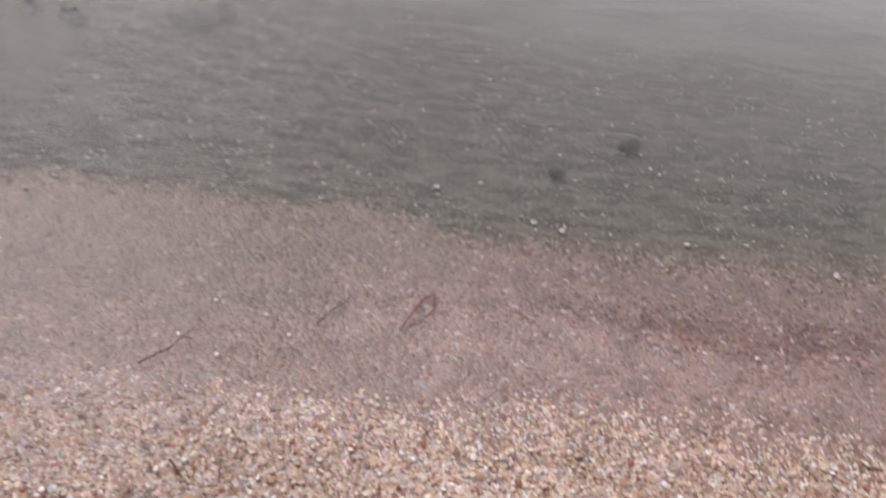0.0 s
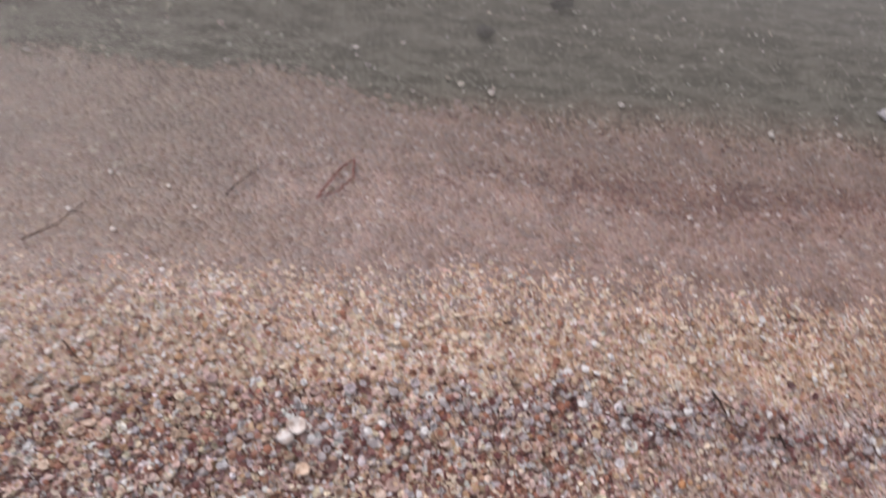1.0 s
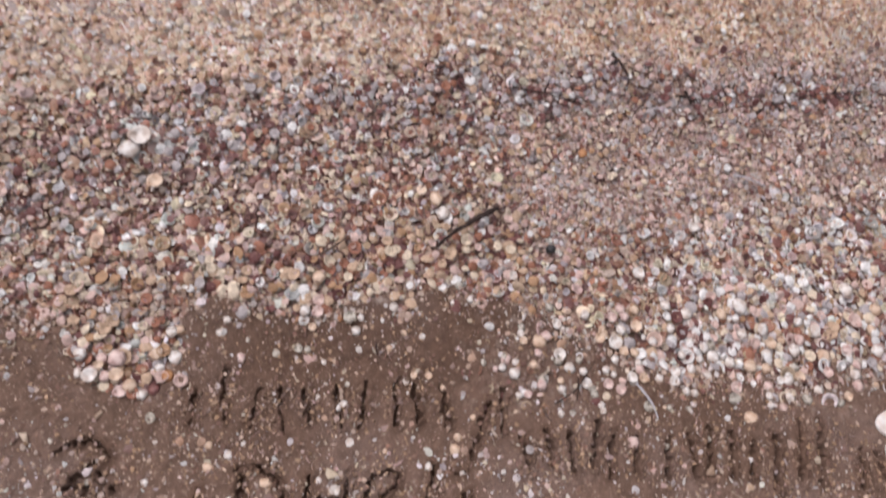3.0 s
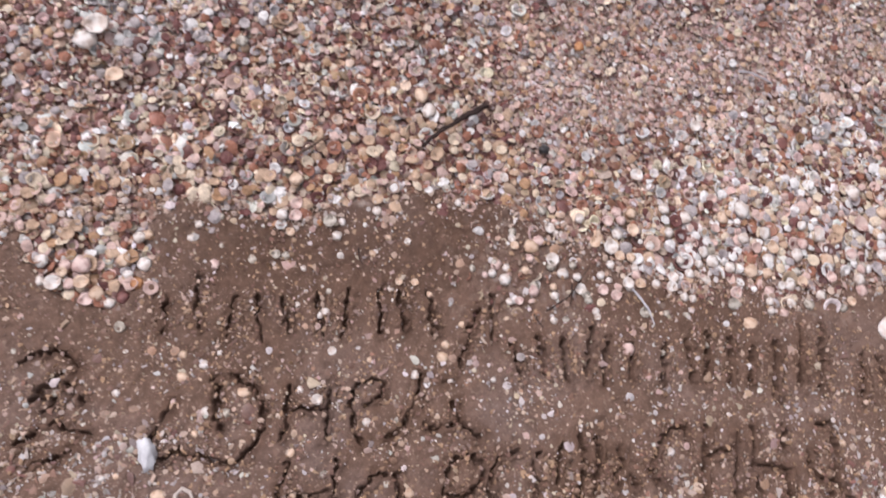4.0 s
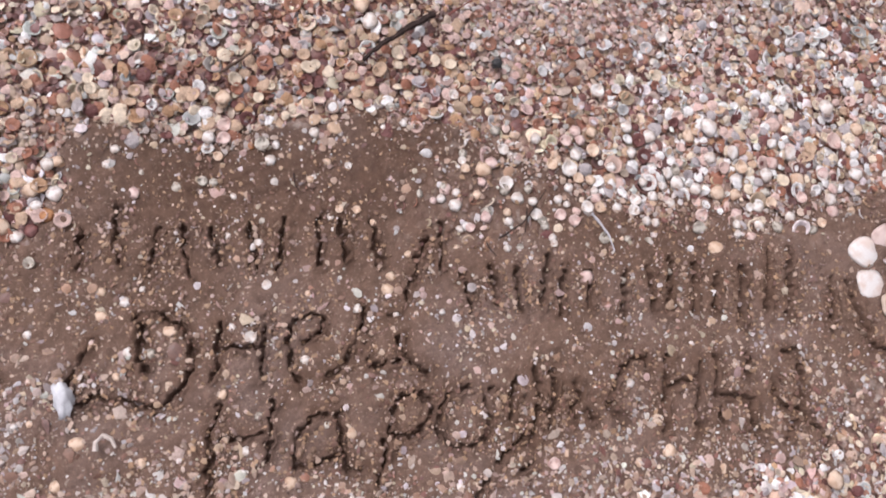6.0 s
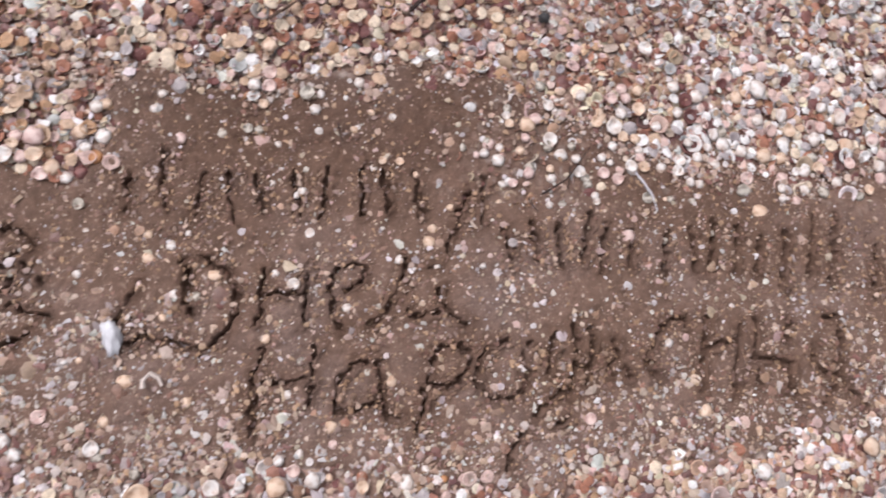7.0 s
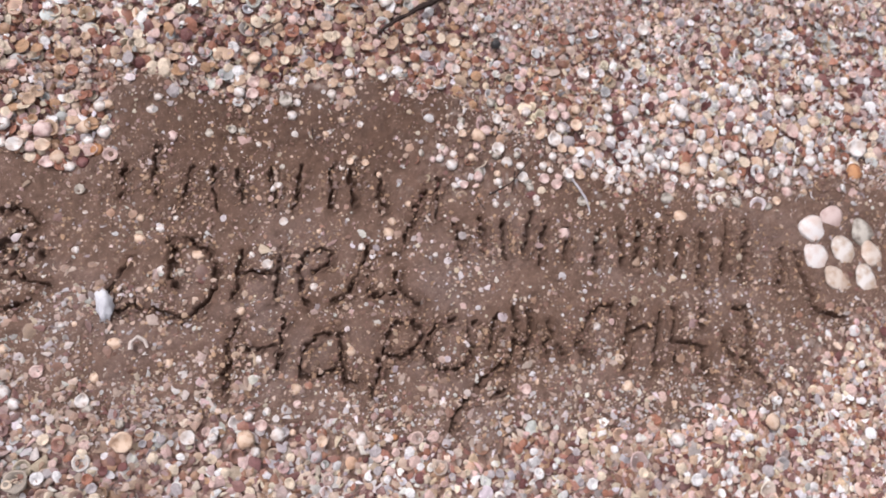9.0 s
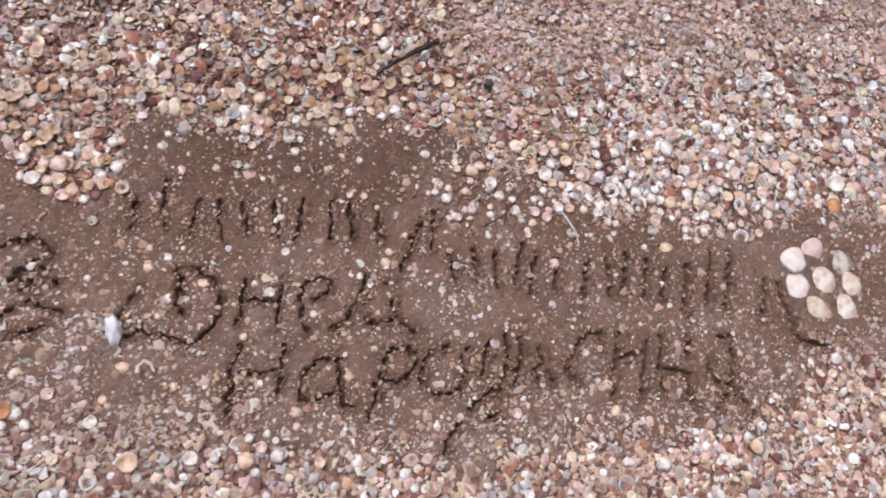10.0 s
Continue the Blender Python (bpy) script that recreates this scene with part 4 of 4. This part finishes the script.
UPPER_EDGE = [
    (0.291, 0.196, 0.015, "dome", "white"), (0.222, 0.240, 0.017, "dome", "white"), (0.240, 0.235, 0.018, "cup", "pink"), (0.271, 0.220, 0.012, "dome", "orange"), (0.286, 0.218, 0.020, "cup", "grey"),
    (0.303, 0.215, 0.013, "long", "white"), (0.356, 0.223, 0.015, "dome", "white"), (0.384, 0.226, 0.015, "long", "white"), (0.449, 0.214, 0.009, "dome", "white"), (0.477, 0.214, 0.012, "dome", "white"),
    (0.203, 0.184, 0.013, "cup", "grey"), (0.216, 0.180, 0.012, "dome", "grey"), (0.236, 0.157, 0.010, "long", "white"), (0.211, 0.146, 0.010, "dome", "white"), (0.228, 0.213, 0.013, "cup", "tan"),
    (0.266, 0.117, 0.014, "dome", "grey"), (0.219, 0.107, 0.009, "dome", "white"), (0.245, 0.087, 0.011, "dome", "white"), (0.254, 0.089, 0.013, "dome", "white"), (0.363, 0.180, 0.012, "long", "tan"),
    (0.389, 0.169, 0.010, "cup", "white"), (0.336, 0.160, 0.012, "long", "tan"), (0.364, 0.112, 0.011, "cup", "tan"), (0.386, 0.107, 0.011, "cup", "tan"), (0.350, 0.105, 0.010, "dome", "white")]
SPILL = [
    (0.437, 0.033, 0.012, "long", "tan"), (0.403, 0.044, 0.010, "long", "tan"), (0.403, 0.085, 0.010, "dome", "tan"), (0.500, 0.098, 0.013, "dome", "white"), (0.489, 0.098, 0.010, "dome", "pink"),
    (0.507, 0.114, 0.012, "dome", "grey"), (0.570, 0.127, 0.024, "dome", "tan"), (0.543, 0.145, 0.012, "cup", "white"), (0.544, 0.133, 0.013, "cup", "tan"), (0.547, 0.155, 0.012, "dome", "grey"),
    (0.604, 0.149, 0.017, "cup", "white"), (0.516, 0.085, 0.018, "dome", "white"), (0.523, 0.102, 0.012, "dome", "white"), (0.550, 0.093, 0.013, "dome", "tan"), (0.562, 0.109, 0.013, "dome", "pink"),
    (0.590, 0.091, 0.016, "dome", "grey"), (0.604, 0.076, 0.020, "long", "white"), (0.624, 0.067, 0.014, "dome", "white"), (0.623, 0.086, 0.012, "dome", "grey"), (0.553, 0.059, 0.017, "dome", "pink"),
    (0.584, 0.060, 0.012, "dome", "tan"), (0.582, 0.046, 0.013, "dome", "white"), (0.513, 0.051, 0.012, "long", "white"), (0.527, 0.050, 0.013, "cup", "pink"), (0.622, 0.048, 0.017, "cup", "white"),
    (0.629, 0.029, 0.013, "dome", "grey")]
PALE_EDGE = [
    (0.655, 0.040, 0.017, "cup", "pink"), (0.672, 0.028, 0.017, "cup", "pink"), (0.696, 0.042, 0.019, "cup", "white"), (0.715, 0.038, 0.016, "cup", "tan"), (0.689, 0.102, 0.024, "cup", "white"),
    (0.706, 0.120, 0.018, "dome", "white"), (0.732, 0.121, 0.020, "cup", "tan"), (0.719, 0.140, 0.016, "dome", "pink"), (0.716, 0.154, 0.018, "dome", "pink"), (0.740, 0.148, 0.016, "dome", "tan"),
    (0.795, 0.146, 0.019, "dome", "white"), (0.826, 0.126, 0.021, "dome", "white"), (0.790, 0.107, 0.016, "dome", "white"), (0.634, 0.011, 0.012, "dome", "white"), (0.633, 0.003, 0.011, "cup", "white"),
    (0.705, -0.006, 0.017, "cup", "grey"), (0.677, -0.011, 0.011, "dome", "grey"), (0.568, 0.011, 0.012, "long", "white"), (0.741, 0.032, 0.015, "dome", "white"), (0.776, 0.004, 0.014, "dome", "white"),
    (0.788, -0.001, 0.013, "dome", "white"), (0.767, -0.024, 0.012, "dome", "grey"), (0.738, -0.014, 0.010, "dome", "grey"), (0.752, 0.092, 0.015, "dome", "white"), (0.696, 0.143, 0.018, "cup", "pink"),
    (0.676, 0.126, 0.014, "dome", "tan")]
PALE_BANK = [
    (0.655, 0.155, 0.016, "dome", "white"), (0.667, 0.113, 0.017, "cup", "tan"), (0.660, 0.062, 0.013, "dome", "white"), (0.670, 0.053, 0.010, "dome", "white"), (0.716, 0.063, 0.013, "dome", "white"),
    (0.698, 0.086, 0.016, "cup", "tan"), (0.715, 0.080, 0.016, "dome", "tan"), (0.681, 0.076, 0.014, "dome", "white"), (0.925, 0.122, 0.031, "long", "white"), (0.887, 0.115, 0.021, "dome", "tan"),
    (0.908, 0.075, 0.019, "dome", "white"), (0.949, 0.076, 0.025, "long", "white"), (1.041, 0.055, 0.024, "dome", "white"), (1.017, 0.077, 0.018, "long", "white"), (0.843, 0.049, 0.022, "dome", "white"),
    (0.867, 0.034, 0.019, "dome", "white"), (0.897, 0.021, 0.023, "dome", "tan"), (1.004, 0.047, 0.020, "dome", "pink"), (0.987, 0.032, 0.022, "dome", "white"), (1.032, 0.012, 0.026, "dome", "tan"),
    (0.972, 0.006, 0.017, "dome", "grey"), (0.798, 0.038, 0.016, "dome", "white"), (0.834, 0.065, 0.018, "dome", "white"), (0.819, 0.049, 0.013, "dome", "white"), (0.821, 0.022, 0.015, "dome", "white"),
    (0.791, 0.061, 0.014, "dome", "white")]
PALE_RIM = [
    (1.132, 0.116, 0.026, "dome", "white"), (1.168, 0.072, 0.026, "long", "tan"), (1.115, 0.060, 0.027, "cup", "pink"), (0.949, 0.051, 0.021, "cup", "tan"), (1.078, 0.014, 0.023, "long", "pink"),
    (1.131, 0.003, 0.025, "long", "white"), (0.913, -0.015, 0.017, "dome", "pink"), (0.907, -0.030, 0.014, "dome", "white"), (0.902, -0.044, 0.013, "dome", "white"), (0.994, -0.038, 0.017, "dome", "white"),
    (0.950, -0.012, 0.021, "long", "white"), (0.967, -0.047, 0.019, "dome", "grey"), (0.941, -0.038, 0.017, "dome", "white"), (0.920, -0.052, 0.015, "dome", "pink"), (1.023, -0.014, 0.018, "cup", "pink"),
    (1.070, -0.027, 0.020, "dome", "white"), (1.065, -0.045, 0.020, "dome", "pink"), (1.081, -0.012, 0.018, "dome", "pink"), (1.036, -0.057, 0.016, "cup", "tan"), (1.020, -0.064, 0.016, "long", "grey"),
    (0.860, -0.057, 0.024, "dome", "tan"), (0.849, -0.023, 0.024, "long", "grey")]
ON_SAND = [
    (0.082, -0.011, 0.014, "dome", "white"), (0.105, -0.018, 0.014, "dome", "grey"), (0.131, 0.003, 0.020, "long", "tan"), (0.059, 0.040, 0.017, "long", "tan"), (0.082, 0.032, 0.011, "dome", "tan"),
    (0.087, 0.050, 0.013, "dome", "white"), (-0.023, 0.037, 0.011, "dome", "white"), (-0.007, 0.087, 0.012, "long", "white"), (0.023, -0.029, 0.009, "dome", "tan"), (-0.076, -0.005, 0.011, "long", "white"),
    (0.065, -0.035, 0.011, "long", "tan"), (0.109, 0.062, 0.008, "dome", "white"), (0.021, 0.033, 0.011, "dome", "pink"), (0.045, 0.004, 0.011, "cup", "tan"), (-0.031, -0.064, 0.010, "dome", "tan"),
    (-0.048, -0.063, 0.009, "dome", "white"), (0.253, 0.031, 0.017, "dome", "white"), (0.235, 0.034, 0.009, "dome", "white"), (0.172, 0.058, 0.009, "dome", "white"), (0.202, -0.009, 0.011, "long", "white"),
    (0.221, -0.026, 0.015, "cup", "white"), (0.300, 0.011, 0.009, "dome", "tan"), (0.278, -0.069, 0.012, "dome", "white"), (0.319, -0.076, 0.011, "dome", "grey"), (0.255, -0.113, 0.012, "dome", "tan"),
    (0.661, -0.053, 0.020, "dome", "pink")]
BY_WRITING = [
    (0.407, 0.009, 0.013, "dome", "tan"), (0.398, -0.007, 0.017, "dome", "tan"), (0.355, -0.022, 0.013, "long", "white"), (0.458, -0.052, 0.008, "dome", "white"), (0.400, -0.042, 0.009, "dome", "white"),
    (0.362, -0.112, 0.009, "dome", "white"), (0.176, -0.085, 0.014, "long", "tan"), (0.231, -0.203, 0.016, "dome", "tan"), (0.189, -0.154, 0.015, "long", "white"), (0.311, -0.168, 0.015, "dome", "tan"),
    (0.181, -0.179, 0.012, "dome", "white"), (0.294, -0.238, 0.010, "dome", "white"), (0.230, -0.222, 0.012, "dome", "pink"), (0.190, -0.223, 0.012, "long", "white"), (0.166, -0.225, 0.013, "dome", "white"),
    (0.227, -0.146, 0.010, "dome", "white"), (0.328, -0.275, 0.012, "long", "white"), (0.347, -0.290, 0.009, "dome", "orange"), (0.670, -0.200, 0.013, "dome", "white"), (0.540, -0.265, 0.016, "cup", "pink"),
    (0.561, -0.261, 0.014, "long", "tan"), (0.647, -0.294, 0.013, "long", "tan"), (0.617, -0.320, 0.014, "long", "pink"), (0.690, -0.291, 0.020, "long", "tan"), (0.754, -0.332, 0.015, "dome", "tan")]
LOWER = [
    (-0.117, -0.081, 0.014, "dome", "tan"), (-0.089, -0.072, 0.010, "dome", "white"), (-0.002, -0.131, 0.014, "long", "white"), (-0.013, -0.138, 0.014, "dome", "tan"), (0.015, -0.099, 0.020, "long", "tan"),
    (0.077, -0.138, 0.014, "long", "tan"), (-0.029, -0.164, 0.018, "cup", "white"), (-0.024, -0.175, 0.014, "dome", "grey"), (0.012, -0.202, 0.012, "dome", "grey"), (0.014, -0.224, 0.027, "cup", "tan"),
    (0.090, -0.235, 0.019, "cup", "white"), (-0.133, -0.128, 0.024, "cup", "orange"), (-0.119, -0.135, 0.019, "dome", "white"), (-0.107, -0.152, 0.016, "long", "white"), (-0.079, -0.117, 0.017, "cup", "pink"),
    (0.006, -0.106, 0.009, "long", "white"), (-0.135, -0.148, 0.013, "dome", "white"), (0.302, -0.283, 0.020, "dome", "white"), (0.181, -0.239, 0.016, "cup", "pink"), (0.159, -0.252, 0.024, "dome", "tan"),
    (0.200, -0.255, 0.019, "dome", "white"), (0.253, -0.275, 0.015, "cup", "tan"), (0.169, -0.270, 0.012, "dome", "white"), (0.119, -0.242, 0.013, "dome", "white"), (0.218, -0.256, 0.009, "dome", "tan")]
BANK_TOP = [
    (0.892, 0.272, 0.020, "cup", "white"), (0.766, 0.207, 0.022, "cup", "white"), (0.457, 0.387, 0.026, "long", "tan"), (0.464, 0.362, 0.026, "long", "white"), (0.018, 0.550, 0.034, "cup", "white"),
    (-0.001, 0.533, 0.034, "long", "white"), (0.030, 0.474, 0.026, "cup", "tan"), (0.211, 0.504, 0.018, "dome", "grey"), (0.250, 0.288, 0.021, "dome", "tan"), (0.730, 0.433, 0.020, "long", "orange"),
    (0.741, -0.378, 0.022, "dome", "white"), (0.898, -0.386, 0.026, "dome", "tan"), (1.205, -0.030, 0.034, "long", "orange"), (1.225, 0.012, 0.034, "cup", "white")]


def make_marked_shells():
    """The shells that stand out one by one."""
    dome, cup, longer = (valve_mesh(n, h, lg, 0, s, c, 3) for n, h, lg, s, c in (("dome", 0.16, 0.95, 120, False), ("cup", 0.22, 0.95, 121, True), ("long", 0.13, 0.76, 122, False)))
    tones = {}
    for key, base in (("dome", dome), ("cup", cup), ("long", longer)):
        for tone, mat in (("white", DULL_VALVE), ("tan", TAN_VALVE), ("pink", PINK_VALVE), ("grey", GREY_VALVE), ("orange", ORANGE_VALVE), ("maroon", MAROON_VALVE)):
            tones[key, tone] = base.copy()
            tones[key, tone].materials.append(mat)
    spots = TONGUE + UPPER_EDGE + SPILL + PALE_EDGE + PALE_BANK + PALE_RIM + ON_SAND + BY_WRITING + LOWER + BANK_TOP
    words = {"dome": "cockle shell lying dome up", "cup": "cockle shell lying hollow up", "long": "oval shell lying dome up"}
    colour = {"white": "white", "tan": "cream-tan", "pink": "pale pink", "grey": "grey", "orange": "orange-brown", "maroon": "dark maroon"}
    r = random.Random(5)
    for x, y, size, form, tone in spots:
        on = bank(np.array([x]), np.array([y]))[0]
        set_shell(tones[form, tone], None, x, y, size, r.uniform(0, 360), r.uniform(-9, 9), 0.004 * on, "shell",
                  colour[tone] + " " + words[form] + (" on the shell bank" if on > 0.5 else " on the sand"), "single shells")
    for x, y, size in [(0.131, 1.722, 0.026), (0.506, 1.554, 0.026), (0.882, 1.534, 0.026), (1.314, 1.441, 0.026), (1.533, 1.449, 0.026),
                       (0.849, 1.903, 0.020), (0.269, 1.757, 0.020), (1.212, 1.990, 0.020), (1.289, 1.826, 0.020)]:
        set_shell(tones["dome", "white"], None, x, y, 0.8 * size, r.uniform(0, 360), 4, 0.0, "shell", "pale cockle shell lying under the shallow water", "single shells")
    for x, y, size in [(-0.481, 1.059, 0.018), (-0.292, 1.146, 0.018), (0.947, 1.097, 0.018), (-0.424, 1.186, 0.018), (-0.226, 1.078, 0.018),
                       (-0.376, 0.993, 0.020), (-0.377, 0.716, 0.020), (-0.427, 0.694, 0.020), (0.079, 0.742, 0.020)]:
        set_shell(tones["dome", "white"], None, x, y, 0.65 * size, r.uniform(0, 360), 6, 0.0, "shell", "white cockle shell among the small washed shells", "single shells")
    # lone valves strewn round the writing and along the edge of the pale bank
    count = 0
    while count < 60:
        x, y = r.uniform(-0.15, 1.25), r.uniform(-0.3, 0.3)
        c = float(bank(np.array([x]), np.array([y]))[0])
        lone = c < 0.2 and r.random() < 0.16
        edge = 0.2 < c < 0.98 and y > -0.1 and x > 0.12 and r.random() < 0.8
        if not (lone or edge) or math.hypot(x - 1.12, y + 0.155) < 0.09:
            continue
        form = r.choice(["dome", "cup", "cup", "long"]) if edge else r.choice(["dome", "dome", "long"])
        tone = r.choice(["white", "white", "tan", "pink", "grey"] if x > 0.5 else ["white", "tan", "tan", "pink", "grey"])
        size = r.uniform(0.013, 0.021) if edge else r.uniform(0.008, 0.013)
        set_shell(tones[form, tone], None, x, y, size, r.uniform(0, 360), r.uniform(-14, 14), 0.0 if edge else -0.0008, "shell",
                  "small " + colour[tone] + " " + words[form] + (" at the bank's edge" if edge else " on the sand"), "loose shells on the sand")
        count += 1


# ---- twigs, weed and stones ----
def tube(name, path, radius, mat, label, category, fork=()):
    """A bent twig or weed strand, tapering to its ends, resting on the beach."""
    bm = bmesh.new()
    for line in (path, *fork):
        rings = []
        pts = []
        for (ax, ay), (bx, by) in zip(line, line[1:]):
            for k in range(5):
                f = k / 5
                pts.append((ax + f * (bx - ax), ay + f * (by - ay)))
        pts.append(line[-1])
        for k, (x, y) in enumerate(pts):
            p, q = Vector(pts[max(k - 1, 0)]), Vector(pts[min(k + 1, len(pts) - 1)])
            d = (q - p).normalized()
            f = k / (len(pts) - 1)
            rad = radius * (1 - 0.55 * f) * (0.8 + 0.4 * noise.noise((x * 90, y * 90, 3)))
            z = float(beach_z(x, y)) + 0.007 + radius * 0.9
            off = 0.5 * radius * noise.noise((x * 60, y * 60, 9))
            ring = [bm.verts.new((x - d.y * (math.cos(a) * rad + off), y + d.x * (math.cos(a) * rad + off), z + math.sin(a) * rad)) for a in [j * math.pi / 3 for j in range(6)]]
            if rings:
                for j in range(6):
                    bm.faces.new((rings[-1][j], rings[-1][(j + 1) % 6], ring[(j + 1) % 6], ring[j]))
            rings.append(ring)
        bm.faces.new(rings[0][::-1]), bm.faces.new(rings[-1])
    me = bpy.data.meshes.new(name)
    bm.to_mesh(me)
    bm.free()
    return thing(name, me, mat, label, category)


def lump(name, x, y, size, mat, label, category, seed, sink=0.25):
    bm = bmesh.new()
    bmesh.ops.create_icosphere(bm, subdivisions=3, radius=1)
    sx, sy, sz = size
    for v in bm.verts:
        f = 1 + 0.5 * noise.noise(v.co * 1.9 + Vector((seed, 0, 0))) + 0.25 * noise.noise(v.co * 5 + Vector((0, seed, 0)))
        v.co = Vector((v.co.x * sx * f, v.co.y * sy * f, v.co.z * sz * f))
    for f in bm.faces:
        f.smooth = True
    me = bpy.data.meshes.new(name)
    bm.to_mesh(me)
    bm.free()
    ob = thing(name, me, mat, label, category)
    ob.location = (x, y, float(beach_z(x, y)) + sz * (1 - 2 * sink))
    return ob


def make_litter():
    tube("twig", [(0.553, 0.354), (0.515, 0.340), (0.477, 0.325), (0.440, 0.306)], 0.0068, TWIG, "dark straight twig lying on the shell bank", "twig")
    tube("twig", [(0.575, 0.352), (0.61, 0.366), (0.655, 0.372)], 0.002, RED_WEED, "thin reddish twig lying on the shell bank", "twig")
    tube("twig", [(0.257, 0.320), (0.281, 0.331), (0.308, 0.344)], 0.0034, BROWN_TWIG, "short brown twig half buried in the shells", "twig")
    tube("weed_strand", [(0.998, 0.352), (1.018, 0.347), (1.035, 0.336), (1.052, 0.324)], 0.0028, PALE_STONE, "pale dry curved weed strand on fine shells", "weed")
    lump("dark_pebble", 0.628, 0.272, (0.008, 0.007, 0.006), DARK_STONE, "small dark pebble among the shells", "stone", 14, 0.0)
    tube("weed_strand", [(0.696, 0.031), (0.705, 0.012), (0.709, -0.007), (0.709, -0.027)], 0.0026, PALE_STONE, "short pale dry weed strand at the bank's edge", "weed")
    tube("root_strand", [(0.559, 0.026), (0.598, 0.039), (0.627, 0.063), (0.645, 0.078)], 0.0017, TWIG, "thin dark root strand running into the shells", "weed", [[(0.610, 0.057), (0.603, 0.040), (0.596, 0.025)]])
    tube("root_strand", [(0.540, 0.026), (0.543, 0.014), (0.548, 0.003)], 0.0013, TWIG, "thin brown root strand lying on the sand", "weed")
    tube("root_strand", [(0.317, 0.171), (0.315, 0.156), (0.318, 0.145)], 0.0014, TWIG, "short dark root strand lying on the sand", "weed")
    tube("worm_tube", [(0.034, -0.111), (0.036, -0.102), (0.045, -0.096), (0.053, -0.103), (0.056, -0.113)], 0.0042, PALE_TUBE, "curled chalky white worm tube on the sand", "shell piece")
    tube("weed_clump", [(0.828, 0.606), (0.838, 0.594), (0.845, 0.576), (0.849, 0.560)], 0.0046, TWIG, "dark dried weed tangled in the shells", "weed", [[(0.838, 0.594), (0.822, 0.588)]])
    tube("weed_strand", [(0.846, 0.548), (0.872, 0.536), (0.906, 0.520)], 0.0024, BROWN_TWIG, "thin brown weed strand lying on the shells", "weed")
    tube("weed_clump", [(0.930, 0.513), (0.95, 0.509), (0.975, 0.493)], 0.004, TWIG, "short dark dried weed in the shells", "weed", [[(0.95, 0.52), (0.958, 0.49)]])
    tube("weed_strand", [(0.630, 0.565), (0.684, 0.548), (0.731, 0.525), (0.766, 0.513)], 0.0024, TWIG, "thin dark weed strand along the damp shell strip", "weed", [[(0.684, 0.548), (0.70, 0.57)], [(0.731, 0.525), (0.75, 0.535)]])
    tube("weed_strand", [(1.17, 0.486), (1.256, 0.482), (1.33, 0.478)], 0.0022, TWIG, "thin dark weed strand among damp shells", "weed", [[(1.256, 0.482), (1.275, 0.5)]])
    tube("forked_twig", [(-0.306, 0.719), (-0.300, 0.664), (-0.330, 0.660), (-0.365, 0.666)], 0.0019, BROWN_TWIG, "forked brown twig lying on the shell berm", "twig")
    tube("weed_clump", [(-0.404, 0.710), (-0.385, 0.690), (-0.372, 0.676)], 0.0032, BROWN_TWIG, "dark weed scrap on the shell berm", "weed")
    tube("red_weed", [(0.037, 1.107), (0.065, 1.165), (0.094, 1.225), (0.125, 1.255), (0.121, 1.186), (0.085, 1.135), (0.040, 1.110)], 0.004, RED_WEED, "red-brown loop of seaweed at the water's edge", "seaweed")
    tube("weed_strand", [(-0.163, 1.111), (-0.145, 1.15), (-0.103, 1.202), (-0.09, 1.23)], 0.0025, TWIG, "thin dark weed strand on the wet shells", "seaweed")
    tube("weed_strand", [(-0.532, 0.940), (-0.505, 0.972), (-0.481, 0.997), (-0.447, 1.076)], 0.0028, TWIG, "long dark weed strand on the wet shells", "seaweed")
    lump("white_chunk", 0.007, -0.047, (0.0105, 0.021, 0.009), CHALK, "lumpy bluish-white stone chunk on the sand", "stone", 3)
    lump("pale_stone", 1.748, 1.552, (0.036, 0.021, 0.011), PALE_STONE, "pale stone lying under the shallow water", "stone", 12)
    lump("stone", 0.517, 1.82, (0.027, 0.017, 0.0175), DARK_STONE, "dark wet stone standing in the shallow water", "stone", 5, 0.1)
    lump("stone", 0.79, 2.002, (0.037, 0.022, 0.0215), DARK_STONE, "dark wet stone in the shallow water", "stone", 6, 0.1)
    lump("stone", -0.815, 2.602, (0.088, 0.035, 0.0375), DARK_STONE, "broad dark stone in the shallow water", "stone", 7, 0.1)
    lump("stone", -1.245, 2.53, (0.046, 0.028, 0.0355), DARK_STONE, "dark wet stone in the shallow water", "stone", 8, 0.1)
    lump("stone", -0.712, 2.692, (0.036, 0.024, 0.039), DARK_STONE, "small dark stone in the shallow water", "stone", 9, 0.1)
    lump("stone", -1.405, 2.57, (0.031, 0.022, 0.0365), DARK_STONE, "small dark stone in the shallow water", "stone", 10, 0.1)


make_banks()
make_grit()
make_clods()
make_flakes()
make_flower()
make_marked_shells()
make_litter()
